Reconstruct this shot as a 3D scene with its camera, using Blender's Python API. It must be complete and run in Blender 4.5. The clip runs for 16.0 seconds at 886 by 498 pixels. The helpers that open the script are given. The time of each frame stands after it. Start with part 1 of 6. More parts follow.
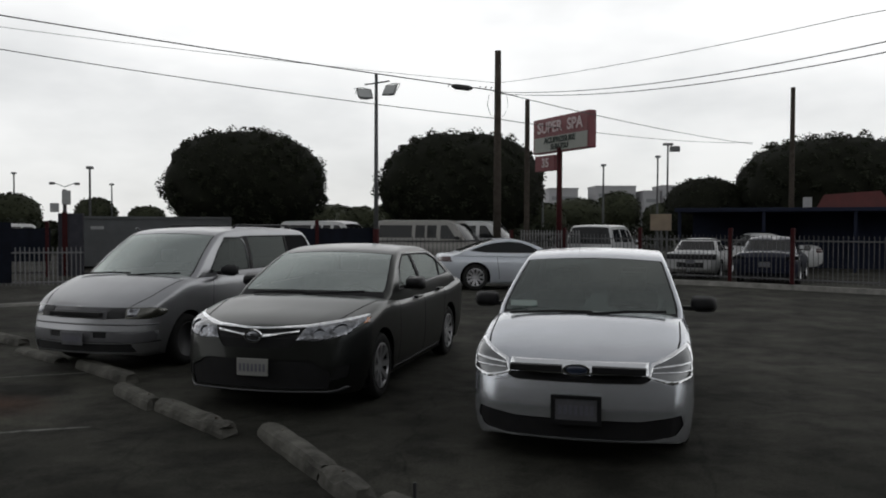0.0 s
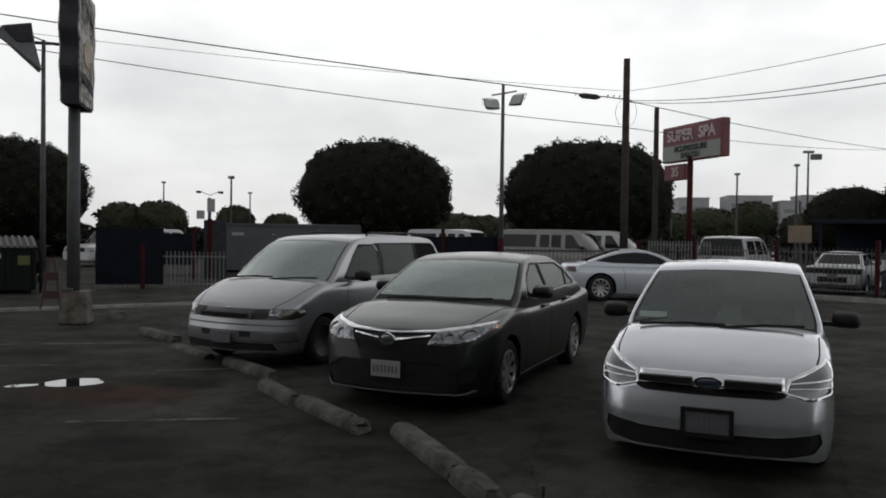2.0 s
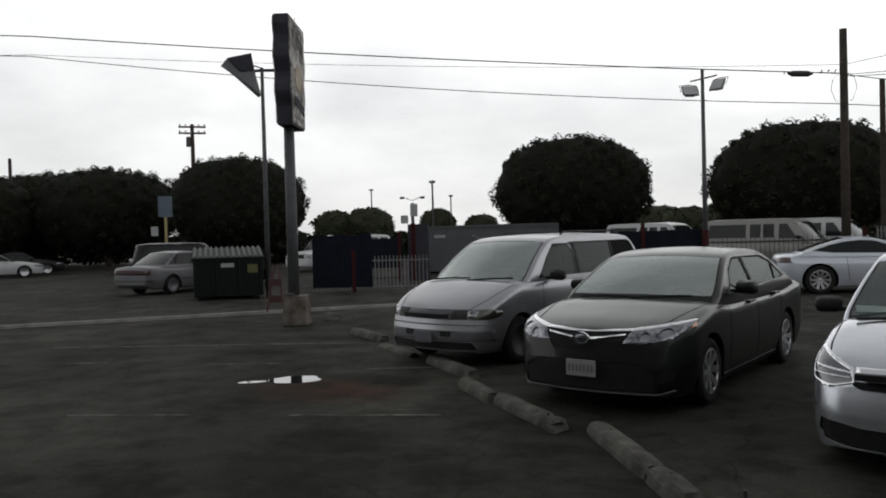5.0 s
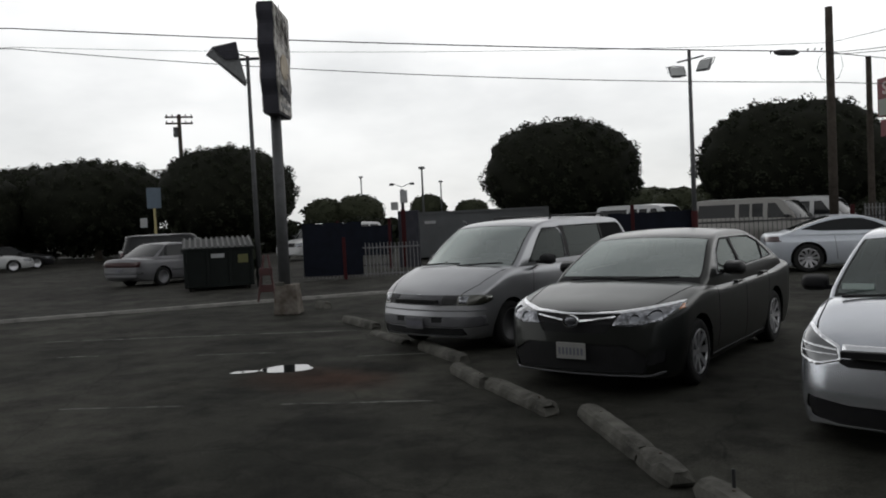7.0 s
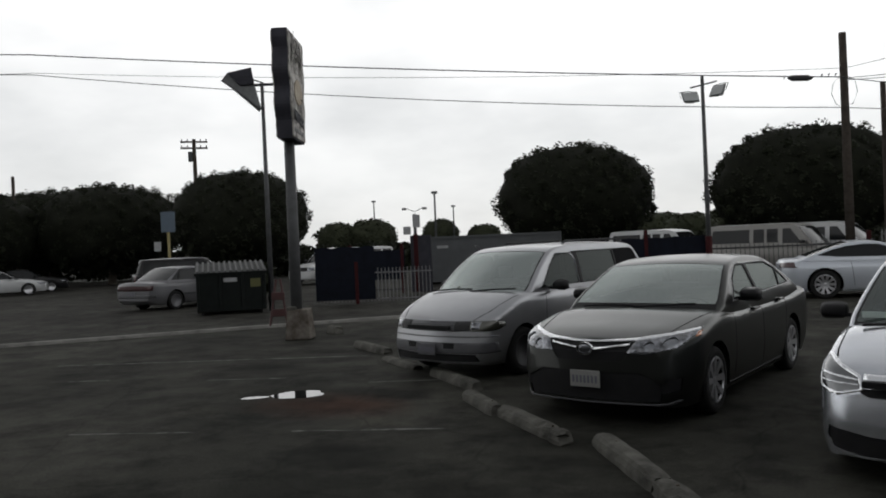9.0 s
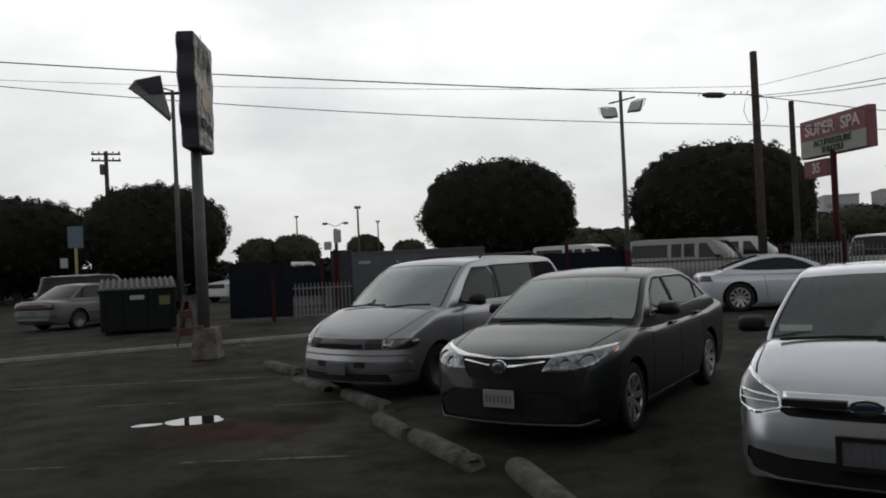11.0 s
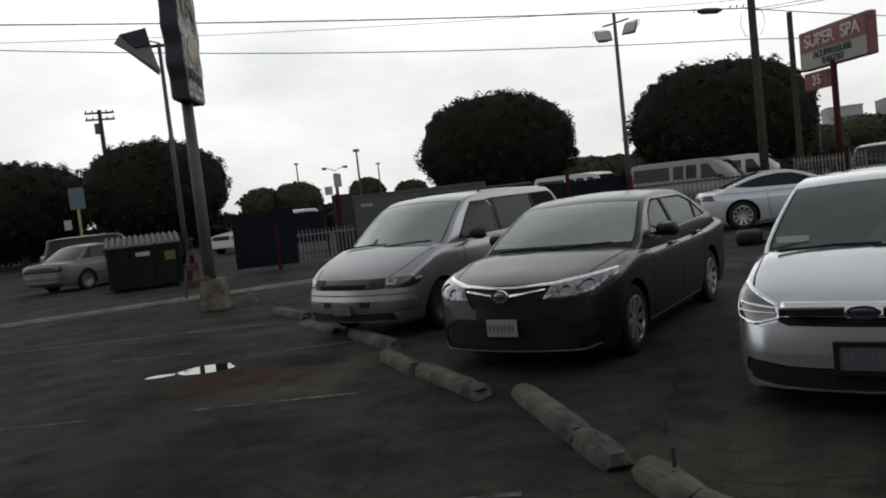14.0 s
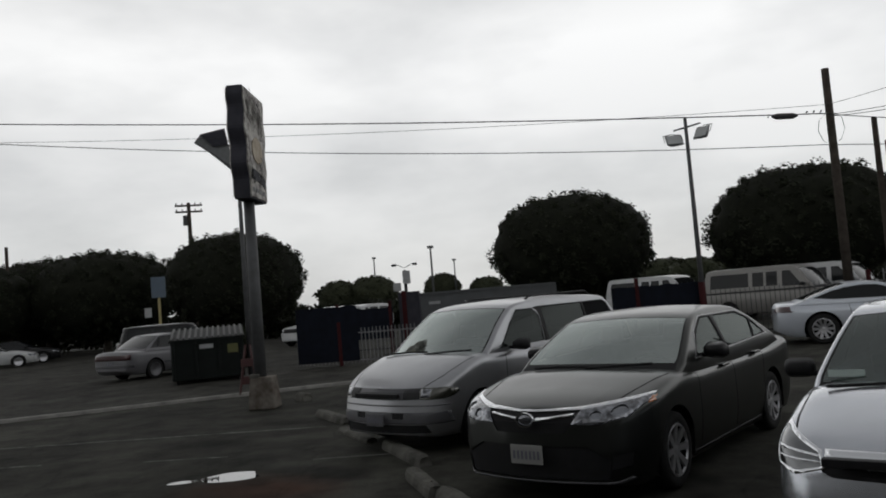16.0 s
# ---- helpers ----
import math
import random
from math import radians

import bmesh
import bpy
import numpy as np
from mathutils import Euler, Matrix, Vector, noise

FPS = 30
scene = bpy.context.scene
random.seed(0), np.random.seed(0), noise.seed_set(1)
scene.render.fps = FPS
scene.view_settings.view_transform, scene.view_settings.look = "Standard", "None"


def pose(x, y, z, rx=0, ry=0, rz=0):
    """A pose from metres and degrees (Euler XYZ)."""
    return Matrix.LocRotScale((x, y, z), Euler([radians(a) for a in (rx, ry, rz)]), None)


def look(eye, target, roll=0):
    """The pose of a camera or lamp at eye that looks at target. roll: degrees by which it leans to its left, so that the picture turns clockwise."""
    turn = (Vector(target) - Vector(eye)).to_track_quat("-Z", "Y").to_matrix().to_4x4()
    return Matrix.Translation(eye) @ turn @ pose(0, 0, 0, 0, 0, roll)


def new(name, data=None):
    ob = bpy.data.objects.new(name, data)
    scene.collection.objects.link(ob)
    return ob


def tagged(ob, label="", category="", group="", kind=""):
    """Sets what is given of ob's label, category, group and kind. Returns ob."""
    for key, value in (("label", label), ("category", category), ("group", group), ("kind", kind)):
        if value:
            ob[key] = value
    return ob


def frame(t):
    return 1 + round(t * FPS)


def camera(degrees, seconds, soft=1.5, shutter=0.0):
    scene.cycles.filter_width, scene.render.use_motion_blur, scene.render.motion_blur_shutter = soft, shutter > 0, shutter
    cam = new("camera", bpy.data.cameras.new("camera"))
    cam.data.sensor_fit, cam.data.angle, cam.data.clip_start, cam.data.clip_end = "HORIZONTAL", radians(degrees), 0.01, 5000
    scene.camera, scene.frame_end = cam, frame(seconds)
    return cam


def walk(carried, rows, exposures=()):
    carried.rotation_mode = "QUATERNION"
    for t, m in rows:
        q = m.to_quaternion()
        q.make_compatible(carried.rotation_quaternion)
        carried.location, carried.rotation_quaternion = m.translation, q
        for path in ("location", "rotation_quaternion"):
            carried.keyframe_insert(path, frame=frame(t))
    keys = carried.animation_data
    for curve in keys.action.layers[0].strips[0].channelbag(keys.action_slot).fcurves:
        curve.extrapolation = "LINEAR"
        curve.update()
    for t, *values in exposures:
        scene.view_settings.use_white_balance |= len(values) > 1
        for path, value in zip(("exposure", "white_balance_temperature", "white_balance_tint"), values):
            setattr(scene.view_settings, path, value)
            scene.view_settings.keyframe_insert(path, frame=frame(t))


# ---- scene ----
# ---- camera ----
EXPOSURE, SKY = -0.08, 1.0
cam = camera(58.6, 16.0, soft=1.9)
PATH = [
    (0, (-0.014, -0.156, 1.771), (-0.015, 1.843, 1.715), 0.2),
    (0.5, (-0.059, -0.212, 1.833), (-0.094, 1.788, 1.833), 0.6),
    (1, (-0.058, -0.239, 1.824), (-0.133, 1.759, 1.872), 0.9),
    (1.5, (-0.066, -0.183, 1.795), (-0.179, 1.814, 1.791), 1.0),
    (2, (-0.062, -0.336, 1.772), (-0.372, 1.639, 1.736), 0.8),
    (2.5, (0.021, -0.355, 1.763), (-0.643, 1.527, 1.628), 0.4),
    (3, (0.062, -0.375, 1.783), (-0.727, 1.456, 1.618), -0.1),
    (3.5, (0.005, -0.374, 1.795), (-0.801, 1.449, 1.632), -0.7),
    (4, (-0.007, -0.421, 1.805), (-0.825, 1.403, 1.74), -1.0),
    (4.2, (0.002, -0.401, 1.805), (-0.817, 1.424, 1.768), -1.0),
    (6.3, (0.111, -0.45, 1.811), (-0.643, 1.401, 1.741), -2.5),
    (6.5, (0.092, -0.439, 1.821), (-0.667, 1.409, 1.745), -2.7),
    (7, (0.087, -0.414, 1.812), (-0.688, 1.428, 1.736), -2.7),
    (7.5, (0.095, -0.402, 1.813), (-0.696, 1.434, 1.748), -2.8),
    (8, (0.098, -0.447, 1.828), (-0.704, 1.384, 1.783), -2.7),
    (10.3, (0.015, 0.019, 1.803), (-0.773, 1.857, 1.821), -2.7),
    (10.5, (0.048, 0.098, 1.798), (-0.707, 1.95, 1.818), -2.7),
    (11, (0.056, 0.161, 1.783), (-0.571, 2.06, 1.802), -2.7),
    (11.5, (0.093, 0.133, 1.787), (-0.441, 2.061, 1.799), -3.0),
    (12, (0.117, 0.128, 1.778), (-0.38, 2.066, 1.779), -3.5),
    (12.5, (0.108, 0.122, 1.765), (-0.389, 2.059, 1.743), -4.1),
    (13, (0.116, 0.124, 1.761), (-0.407, 2.053, 1.685), -4.8),
    (13.5, (0.137, 0.103, 1.759), (-0.435, 2.015, 1.636), -5.7),
    (14, (0.127, 0.176, 1.741), (-0.522, 2.063, 1.606), -6.4),
    (14.5, (0.215, 0.265, 1.754), (-0.549, 2.11, 1.64), -7.6),
    (15, (0.323, 0.308, 1.805), (-0.529, 2.117, 1.738), -8.4),
    (15.5, (0.381, 0.413, 1.846), (-0.459, 2.228, 1.883), -6.9),
    (16, (0.488, 0.676, 1.849), (-0.326, 2.498, 1.973), -4.7),
]
EXPOSURES = [(0, -0.08), (1, -0.2), (2, -0.1), (3, 0.06), (4.2, 0.02), (6.5, 0.02), (8, 0.0), (10.5, -0.1), (11.5, -0.18), (12.5, -0.15), (13.5, 0.0), (14.5, 0.05), (15, -0.03), (15.5, -0.15), (16, -0.30)]
walk(cam, [(t, look(e, g, r)) for t, e, g, r in PATH], [(t, EXPOSURE + v) for t, v in EXPOSURES])

# ---- sky and light ----
world = bpy.data.worlds.new("overcast_sky")
scene.world = world
world.use_nodes = True
wn, wl = world.node_tree.nodes, world.node_tree.links
wn.clear()
w_out = wn.new("ShaderNodeOutputWorld")
w_bg = wn.new("ShaderNodeBackground")
w_sky = wn.new("ShaderNodeTexSky")
w_sky.sky_type, w_sky.sun_disc = "NISHITA", False
w_sky.sun_elevation, w_sky.sun_rotation = radians(58), radians(20)
w_dim = wn.new("ShaderNodeMixRGB")
w_dim.blend_type, w_dim.inputs[0].default_value = "MULTIPLY", 1.0
w_dim.inputs[2].default_value = (0.11, 0.11, 0.11, 1)
w_tc = wn.new("ShaderNodeTexCoord")
w_map = wn.new("ShaderNodeMapping")
w_map.inputs["Scale"].default_value = (1.0, 1.0, 2.6)
w_noise = wn.new("ShaderNodeTexNoise")
w_noise.inputs["Scale"].default_value, w_noise.inputs["Detail"].default_value, w_noise.inputs["Roughness"].default_value = 3.4, 5, 0.5
w_ramp = wn.new("ShaderNodeValToRGB")
w_ramp.color_ramp.elements[0].position, w_ramp.color_ramp.elements[0].color = 0.33, (0.76, 0.765, 0.77, 1)
w_ramp.color_ramp.elements[1].position, w_ramp.color_ramp.elements[1].color = 0.60, (1.0, 1.0, 1.0, 1)
w_sep = wn.new("ShaderNodeSeparateXYZ")
w_up = wn.new("ShaderNodeValToRGB")
w_up.color_ramp.elements[0].position, w_up.color_ramp.elements[0].color = 0.0, (0.90, 0.905, 0.90, 1)
w_up.color_ramp.elements[1].position, w_up.color_ramp.elements[1].color = 0.30, (1.32, 1.32, 1.31, 1)
w_high = w_up.color_ramp.elements.new(0.78)
w_high.color = (0.255, 0.26, 0.262, 1)
w_mul = wn.new("ShaderNodeMixRGB")
w_mul.blend_type, w_mul.inputs[0].default_value = "MULTIPLY", 1.0
w_mix = wn.new("ShaderNodeMixRGB")
w_mix.inputs[0].default_value = 0.94
wl.new(w_tc.outputs["Generated"], w_map.inputs["Vector"])
wl.new(w_map.outputs["Vector"], w_noise.inputs["Vector"])
wl.new(w_noise.outputs["Fac"], w_ramp.inputs["Fac"])
wl.new(w_tc.outputs["Generated"], w_sep.inputs["Vector"])
wl.new(w_sep.outputs["Z"], w_up.inputs["Fac"])
wl.new(w_ramp.outputs["Color"], w_mul.inputs[1])
wl.new(w_up.outputs["Color"], w_mul.inputs[2])
wl.new(w_sky.outputs["Color"], w_dim.inputs[1])
wl.new(w_dim.outputs["Color"], w_mix.inputs[1])
wl.new(w_mul.outputs["Color"], w_mix.inputs[2])
wl.new(w_mix.outputs["Color"], w_bg.inputs["Color"])
wl.new(w_bg.outputs["Background"], w_out.inputs["Surface"])
w_bg.inputs["Strength"].default_value = SKY

sun = new("sun", bpy.data.lights.new("sun", "SUN"))
sun.data.energy, sun.data.angle, sun.data.color = 0.5, radians(150), (0.98, 0.98, 0.98)
sun.matrix_world = pose(0, 0, 40, 32, 0, 160)


# ---- materials ----
def material(name, colour, rough=0.6, metal=0.0, vary=0.0, scale=4.0, bump=0.0, bump_scale=60.0, coat=0.0, ior=1.5, second=None, amount=0.5, by_object=0.0):
    """A surface with colour, gloss, stains at one scale and relief at another."""
    m = bpy.data.materials.new(name)
    m.use_nodes = True
    n, l = m.node_tree.nodes, m.node_tree.links
    b = n["Principled BSDF"]
    b.inputs["Base Color"].default_value = (*colour, 1)
    b.inputs["Roughness"].default_value, b.inputs["Metallic"].default_value = rough, metal
    b.inputs["IOR"].default_value, b.inputs["Coat Weight"].default_value = ior, coat
    b.inputs["Coat Roughness"].default_value = 0.05
    tc = n.new("ShaderNodeTexCoord")
    if vary or second:
        a = n.new("ShaderNodeTexNoise")
        a.inputs["Scale"].default_value, a.inputs["Detail"].default_value = scale, 6
        a.inputs["Roughness"].default_value = 0.62
        l.new(tc.outputs["Object"], a.inputs["Vector"])
        r = n.new("ShaderNodeValToRGB")
        dark = tuple(max(0.0, c * (1 - vary)) for c in colour)
        light = second or tuple(min(1.0, c * (1 + vary)) for c in colour)
        r.color_ramp.elements[0].position, r.color_ramp.elements[0].color = 0.5 - amount * 0.4, (*dark, 1)
        r.color_ramp.elements[1].position, r.color_ramp.elements[1].color = 0.5 + amount * 0.4, (*light, 1)
        l.new(a.outputs["Fac"], r.inputs["Fac"])
        last = r.outputs["Color"]
        if by_object:
            oi = n.new("ShaderNodeObjectInfo")
            hs = n.new("ShaderNodeHueSaturation")
            mr = n.new("ShaderNodeMapRange")
            mr.inputs["To Min"].default_value, mr.inputs["To Max"].default_value = 1 - by_object, 1 + by_object
            l.new(oi.outputs["Random"], mr.inputs["Value"])
            l.new(mr.outputs["Result"], hs.inputs["Value"])
            l.new(last, hs.inputs["Color"])
            last = hs.outputs["Color"]
        l.new(last, b.inputs["Base Color"])
        rr = n.new("ShaderNodeMapRange")
        rr.inputs["To Min"].default_value, rr.inputs["To Max"].default_value = max(0.02, rough * 0.85), min(1.0, rough * 1.15)
        l.new(a.outputs["Fac"], rr.inputs["Value"])
        l.new(rr.outputs["Result"], b.inputs["Roughness"])
    if bump:
        a = n.new("ShaderNodeTexNoise")
        a.inputs["Scale"].default_value, a.inputs["Detail"].default_value = bump_scale, 4
        l.new(tc.outputs["Object"], a.inputs["Vector"])
        u = n.new("ShaderNodeBump")
        u.inputs["Strength"].default_value, u.inputs["Distance"].default_value = bump, 0.01
        l.new(a.outputs["Fac"], u.inputs["Height"])
        l.new(u.outputs["Normal"], b.inputs["Normal"])
    return m


def asphalt_material(name, base, dark, light, wet=0.0, stains=()):
    """Worn asphalt: broad oil stains, patches, fine aggregate and cracks."""
    m = bpy.data.materials.new(name)
    m.use_nodes = True
    n, l = m.node_tree.nodes, m.node_tree.links
    b = n["Principled BSDF"]
    tc = n.new("ShaderNodeTexCoord")

    def tex(scale, detail=5, rough=0.6):
        a = n.new("ShaderNodeTexNoise")
        a.inputs["Scale"].default_value, a.inputs["Detail"].default_value, a.inputs["Roughness"].default_value = scale, detail, rough
        l.new(tc.outputs["Object"], a.inputs["Vector"])
        return a.outputs["Fac"]

    def ramp(value, p0, c0, p1, c1):
        r = n.new("ShaderNodeValToRGB")
        r.color_ramp.elements[0].position, r.color_ramp.elements[0].color = p0, (*c0, 1)
        r.color_ramp.elements[1].position, r.color_ramp.elements[1].color = p1, (*c1, 1)
        l.new(value, r.inputs["Fac"])
        return r.outputs["Color"]

    def mul(c1, c2, fac=1.0, kind="MULTIPLY"):
        x = n.new("ShaderNodeMixRGB")
        x.blend_type, x.inputs[0].default_value = kind, fac
        l.new(c1, x.inputs[1])
        l.new(c2, x.inputs[2])
        return x.outputs["Color"]

    broad = ramp(tex(0.32, 4, 0.55), 0.36, dark, 0.62, base)
    fine = ramp(tex(46, 3, 0.7), 0.3, (0.62, 0.62, 0.62), 0.72, (1.35, 1.35, 1.33))
    spots = ramp(tex(1.4, 7, 0.68), 0.38, (0.38, 0.37, 0.37), 0.56, (1.1, 1.1, 1.08))
    pale = ramp(tex(0.75, 7, 0.72), 0.50, (0, 0, 0), 0.72, light)
    warp = n.new("ShaderNodeTexNoise")
    warp.inputs["Scale"].default_value = 1.1
    l.new(tc.outputs["Object"], warp.inputs["Vector"])
    mx = n.new("ShaderNodeMixRGB")
    mx.inputs[0].default_value = 0.35
    l.new(tc.outputs["Object"], mx.inputs[1])
    l.new(warp.outputs["Color"], mx.inputs[2])
    vor = n.new("ShaderNodeTexVoronoi")
    vor.feature, vor.inputs["Scale"].default_value = "DISTANCE_TO_EDGE", 0.55
    l.new(mx.outputs["Color"], vor.inputs["Vector"])
    def stain(value, cx, cy, rx, ry, colour, amount):
        """A spilt patch with a ragged edge, fading into the asphalt round it."""
        mp = n.new("ShaderNodeMapping")
        mp.vector_type = "TEXTURE"
        mp.inputs["Location"].default_value = (0.65 * cx + 0.175, 0.65 * cy + 0.175, 0)
        mp.inputs["Scale"].default_value = (0.65 * rx, 0.65 * ry, 1)
        l.new(mx.outputs["Color"], mp.inputs["Vector"])
        sc = n.new("ShaderNodeVectorMath")
        sc.operation = "LENGTH"
        l.new(mp.outputs["Vector"], sc.inputs[0])
        mr = n.new("ShaderNodeMapRange")
        mr.inputs["From Min"].default_value, mr.inputs["From Max"].default_value = 0.35, 1.0
        mr.inputs["To Min"].default_value, mr.inputs["To Max"].default_value = amount, 0.0
        l.new(sc.outputs["Value"], mr.inputs["Value"])
        x = n.new("ShaderNodeMixRGB")
        x.blend_type = "MULTIPLY"
        l.new(mr.outputs["Result"], x.inputs[0])
        l.new(value, x.inputs[1])
        x.inputs[2].default_value = (*colour, 1)
        return x.outputs["Color"]

    crack = ramp(vor.outputs["Distance"], 0.0, (0.45, 0.45, 0.45), 0.008, (1, 1, 1))
    c = mul(mul(mul(broad, fine), spots, 0.8), crack, 0.55)
    c = mul(c, pale, 1.0, "ADD")
    for cx, cy, rx, ry, tint, amount in stains:
        c = stain(c, cx, cy, rx, ry, tint, amount)
    l.new(c, b.inputs["Base Color"])
    rg = n.new("ShaderNodeMapRange")
    rg.inputs["To Min"].default_value, rg.inputs["To Max"].default_value = 0.78 - wet, 0.97
    l.new(tex(0.8), rg.inputs["Value"])
    l.new(rg.outputs["Result"], b.inputs["Roughness"])
    b.inputs["Specular IOR Level"].default_value = 0.06
    u = n.new("ShaderNodeBump")
    u.inputs["Strength"].default_value, u.inputs["Distance"].default_value = 0.5, 0.006
    l.new(tex(120, 2, 0.7), u.inputs["Height"])
    l.new(u.outputs["Normal"], b.inputs["Normal"])
    return m


def glass_material(name, tint, ior, rough=0.02, most=1.0):
    """Tinted car glass: lets some light through and mirrors the sky by Fresnel."""
    m = bpy.data.materials.new(name)
    m.use_nodes = True
    n, l = m.node_tree.nodes, m.node_tree.links
    n.clear()
    out, mix = n.new("ShaderNodeOutputMaterial"), n.new("ShaderNodeMixShader")
    clear, gloss = n.new("ShaderNodeBsdfTransparent"), n.new("ShaderNodeBsdfGlossy")
    lw, pw, mr = n.new("ShaderNodeLayerWeight"), n.new("ShaderNodeMath"), n.new("ShaderNodeMapRange")
    clear.inputs["Color"].default_value = (*tint, 1)
    gloss.inputs["Roughness"].default_value = rough
    gloss.inputs["Color"].default_value = (0.92, 1.0, 0.97, 1)
    lw.inputs["Blend"].default_value = 0.5
    pw.operation, pw.inputs[1].default_value = "POWER", 4.0
    mr.inputs["To Max"].default_value = most
    mr.inputs["To Min"].default_value = ((ior - 1) / (ior + 1)) ** 2
    l.new(lw.outputs["Facing"], pw.inputs[0])
    l.new(pw.outputs["Value"], mr.inputs["Value"])
    l.new(mr.outputs["Result"], mix.inputs["Fac"])
    l.new(clear.outputs["BSDF"], mix.inputs[1])
    l.new(gloss.outputs["BSDF"], mix.inputs[2])
    l.new(mix.outputs["Shader"], out.inputs["Surface"])
    return m


# oil and rust stains on the lot: place, size, tint and strength
STAINS = ((-4.9, 7.5, 1.3, 0.8, (1.15, 0.62, 0.5), 1.0), (-4.6, 8.3, 0.9, 0.5, (0.35, 0.35, 0.36), 0.9), (-3.6, 5.6, 0.8, 0.45, (0.4, 0.4, 0.4), 0.8), (-2.2, 4.9, 0.55, 0.4, (0.45, 0.44, 0.43), 0.8), (-7.6, 9.9, 1.1, 0.5, (0.45, 0.44, 0.44), 0.8), (-2.6, 3.6, 0.9, 0.35, (0.5, 0.5, 0.5), 0.8), (-6.3, 6.8, 0.6, 0.35, (1.45, 1.42, 1.36), 0.8), (-3.9, 6.9, 0.5, 0.3, (1.4, 1.38, 1.32), 0.7))
ASPHALT = asphalt_material("lot_asphalt", (0.049, 0.0485, 0.042), (0.020, 0.020, 0.017), (0.022, 0.0217, 0.019), stains=STAINS)
ROADWAY = asphalt_material("drive_asphalt", (0.050, 0.049, 0.044), (0.030, 0.029, 0.026), (0.018, 0.018, 0.016))
CONCRETE = material("weathered_concrete", (0.088, 0.086, 0.077), 0.92, vary=0.5, scale=4, bump=0.7, bump_scale=45, ior=1.2)
KERB = material("kerb_concrete", (0.19, 0.187, 0.175), 0.92, vary=0.4, scale=3, bump=0.5, bump_scale=40, ior=1.2)
LINE = material("worn_line_paint", (0.045, 0.045, 0.042), 0.85, vary=0.6, scale=7, amount=0.4, second=(0.17, 0.17, 0.16), ior=1.2)
WATER = material("puddle_water", (0.01, 0.011, 0.01), 0.02, ior=2.6)
SILVER = material("silver_metallic_paint", (0.54, 0.56, 0.60), 0.24, metal=0.8, vary=0.05, scale=2.5, coat=0.7)
VAN_SILVER = material("aged_silver_paint", (0.33, 0.335, 0.35), 0.32, metal=0.75, vary=0.07, scale=2.0, coat=0.35)
GREY = material("dark_grey_metallic_paint", (0.029, 0.031, 0.029), 0.32, metal=0.85, vary=0.08, scale=2.5, coat=0.4)
PALE_BLUE = material("pale_silver_blue_paint", (0.48, 0.51, 0.56), 0.32, metal=0.3, vary=0.04, scale=2.5, coat=0.6)
OLD_SILVER = material("dull_silver_paint", (0.12, 0.12, 0.128), 0.45, metal=0.3, vary=0.08, scale=2.0, coat=0.2)
WHITE = material("white_car_paint", (0.36, 0.365, 0.37), 0.35, vary=0.05, scale=2.0, coat=0.4)
VAN_TAN = material("tan_van_paint", (0.17, 0.165, 0.155), 0.45, metal=0.2, vary=0.05, scale=2.0, coat=0.3)
NAVY = material("navy_car_paint", (0.007, 0.009, 0.022), 0.3, vary=0.1, scale=2.0, coat=0.6, ior=1.22)
BLACK_CAR = material("black_car_paint", (0.012, 0.012, 0.013), 0.3, vary=0.1, scale=2.0, coat=0.1, ior=1.22)
PLASTIC = material("black_plastic", (0.016, 0.016, 0.017), 0.55, vary=0.15, scale=12, bump=0.15, bump_scale=200, ior=1.22)
GREY_PLASTIC = material("grey_bumper_plastic", (0.13, 0.13, 0.14), 0.5, vary=0.12, scale=6)
# black for panel gaps and wheel housings, and for painted shade behind spokes
SEAM = material("panel_gap", (0.006, 0.006, 0.006), 0.9, ior=1.22)
RUBBER = material("tyre_rubber", (0.017, 0.017, 0.017), 0.85, vary=0.2, scale=10, bump=0.3, bump_scale=90, ior=1.22)
ALLOY = material("wheel_alloy", (0.46, 0.46, 0.48), 0.30, metal=0.8, vary=0.08, scale=8)
CHROME = material("chrome", (0.75, 0.76, 0.78), 0.10, metal=1.0)
BRIGHT_TRIM = material("bright_window_trim", (0.30, 0.30, 0.31), 0.30, metal=0.9)
LAMP_LENS = material("headlamp_reflector", (0.07, 0.075, 0.088), 0.16, metal=0.75, vary=0.6, scale=17, amount=0.28, second=(0.27, 0.28, 0.31), coat=1.0)
LAMP_DARK = material("headlamp_bowl", (0.13, 0.135, 0.14), 0.12, metal=0.8, coat=1.0)
LAMP_BRIGHT = material("bright_lamp_bowl", (0.20, 0.21, 0.23), 0.14, metal=0.9, vary=0.25, scale=16, coat=1.0)
DARK_RIM = material("dull_dark_wheel_cover", (0.028, 0.028, 0.030), 0.6, metal=0.3, vary=0.2, scale=8)
CLADDING = material("dull_grey_cladding", (0.075, 0.075, 0.082), 0.55, vary=0.15, scale=5)
LAMP_AGED = material("yellowed_headlamp", (0.055, 0.055, 0.045), 0.25, metal=0.3, coat=0.8)
AMBER = material("amber_lens", (0.42, 0.13, 0.04), 0.2, coat=0.8)
RED_LENS = material("red_lens", (0.035, 0.008, 0.010), 0.3, coat=0.8)
GLASS = glass_material("windscreen_glass", (0.34, 0.39, 0.36), 3.6, 0.02)
CLEAN_GLASS = glass_material("green_tinted_windscreen", (0.22, 0.27, 0.25), 2.0, 0.03)
SIDE_GLASS = glass_material("tinted_side_glass", (0.08, 0.088, 0.088), 1.42, most=0.4)
DEEP_GLASS = glass_material("deep_tinted_glass", (0.03, 0.033, 0.033), 1.4, most=0.3)
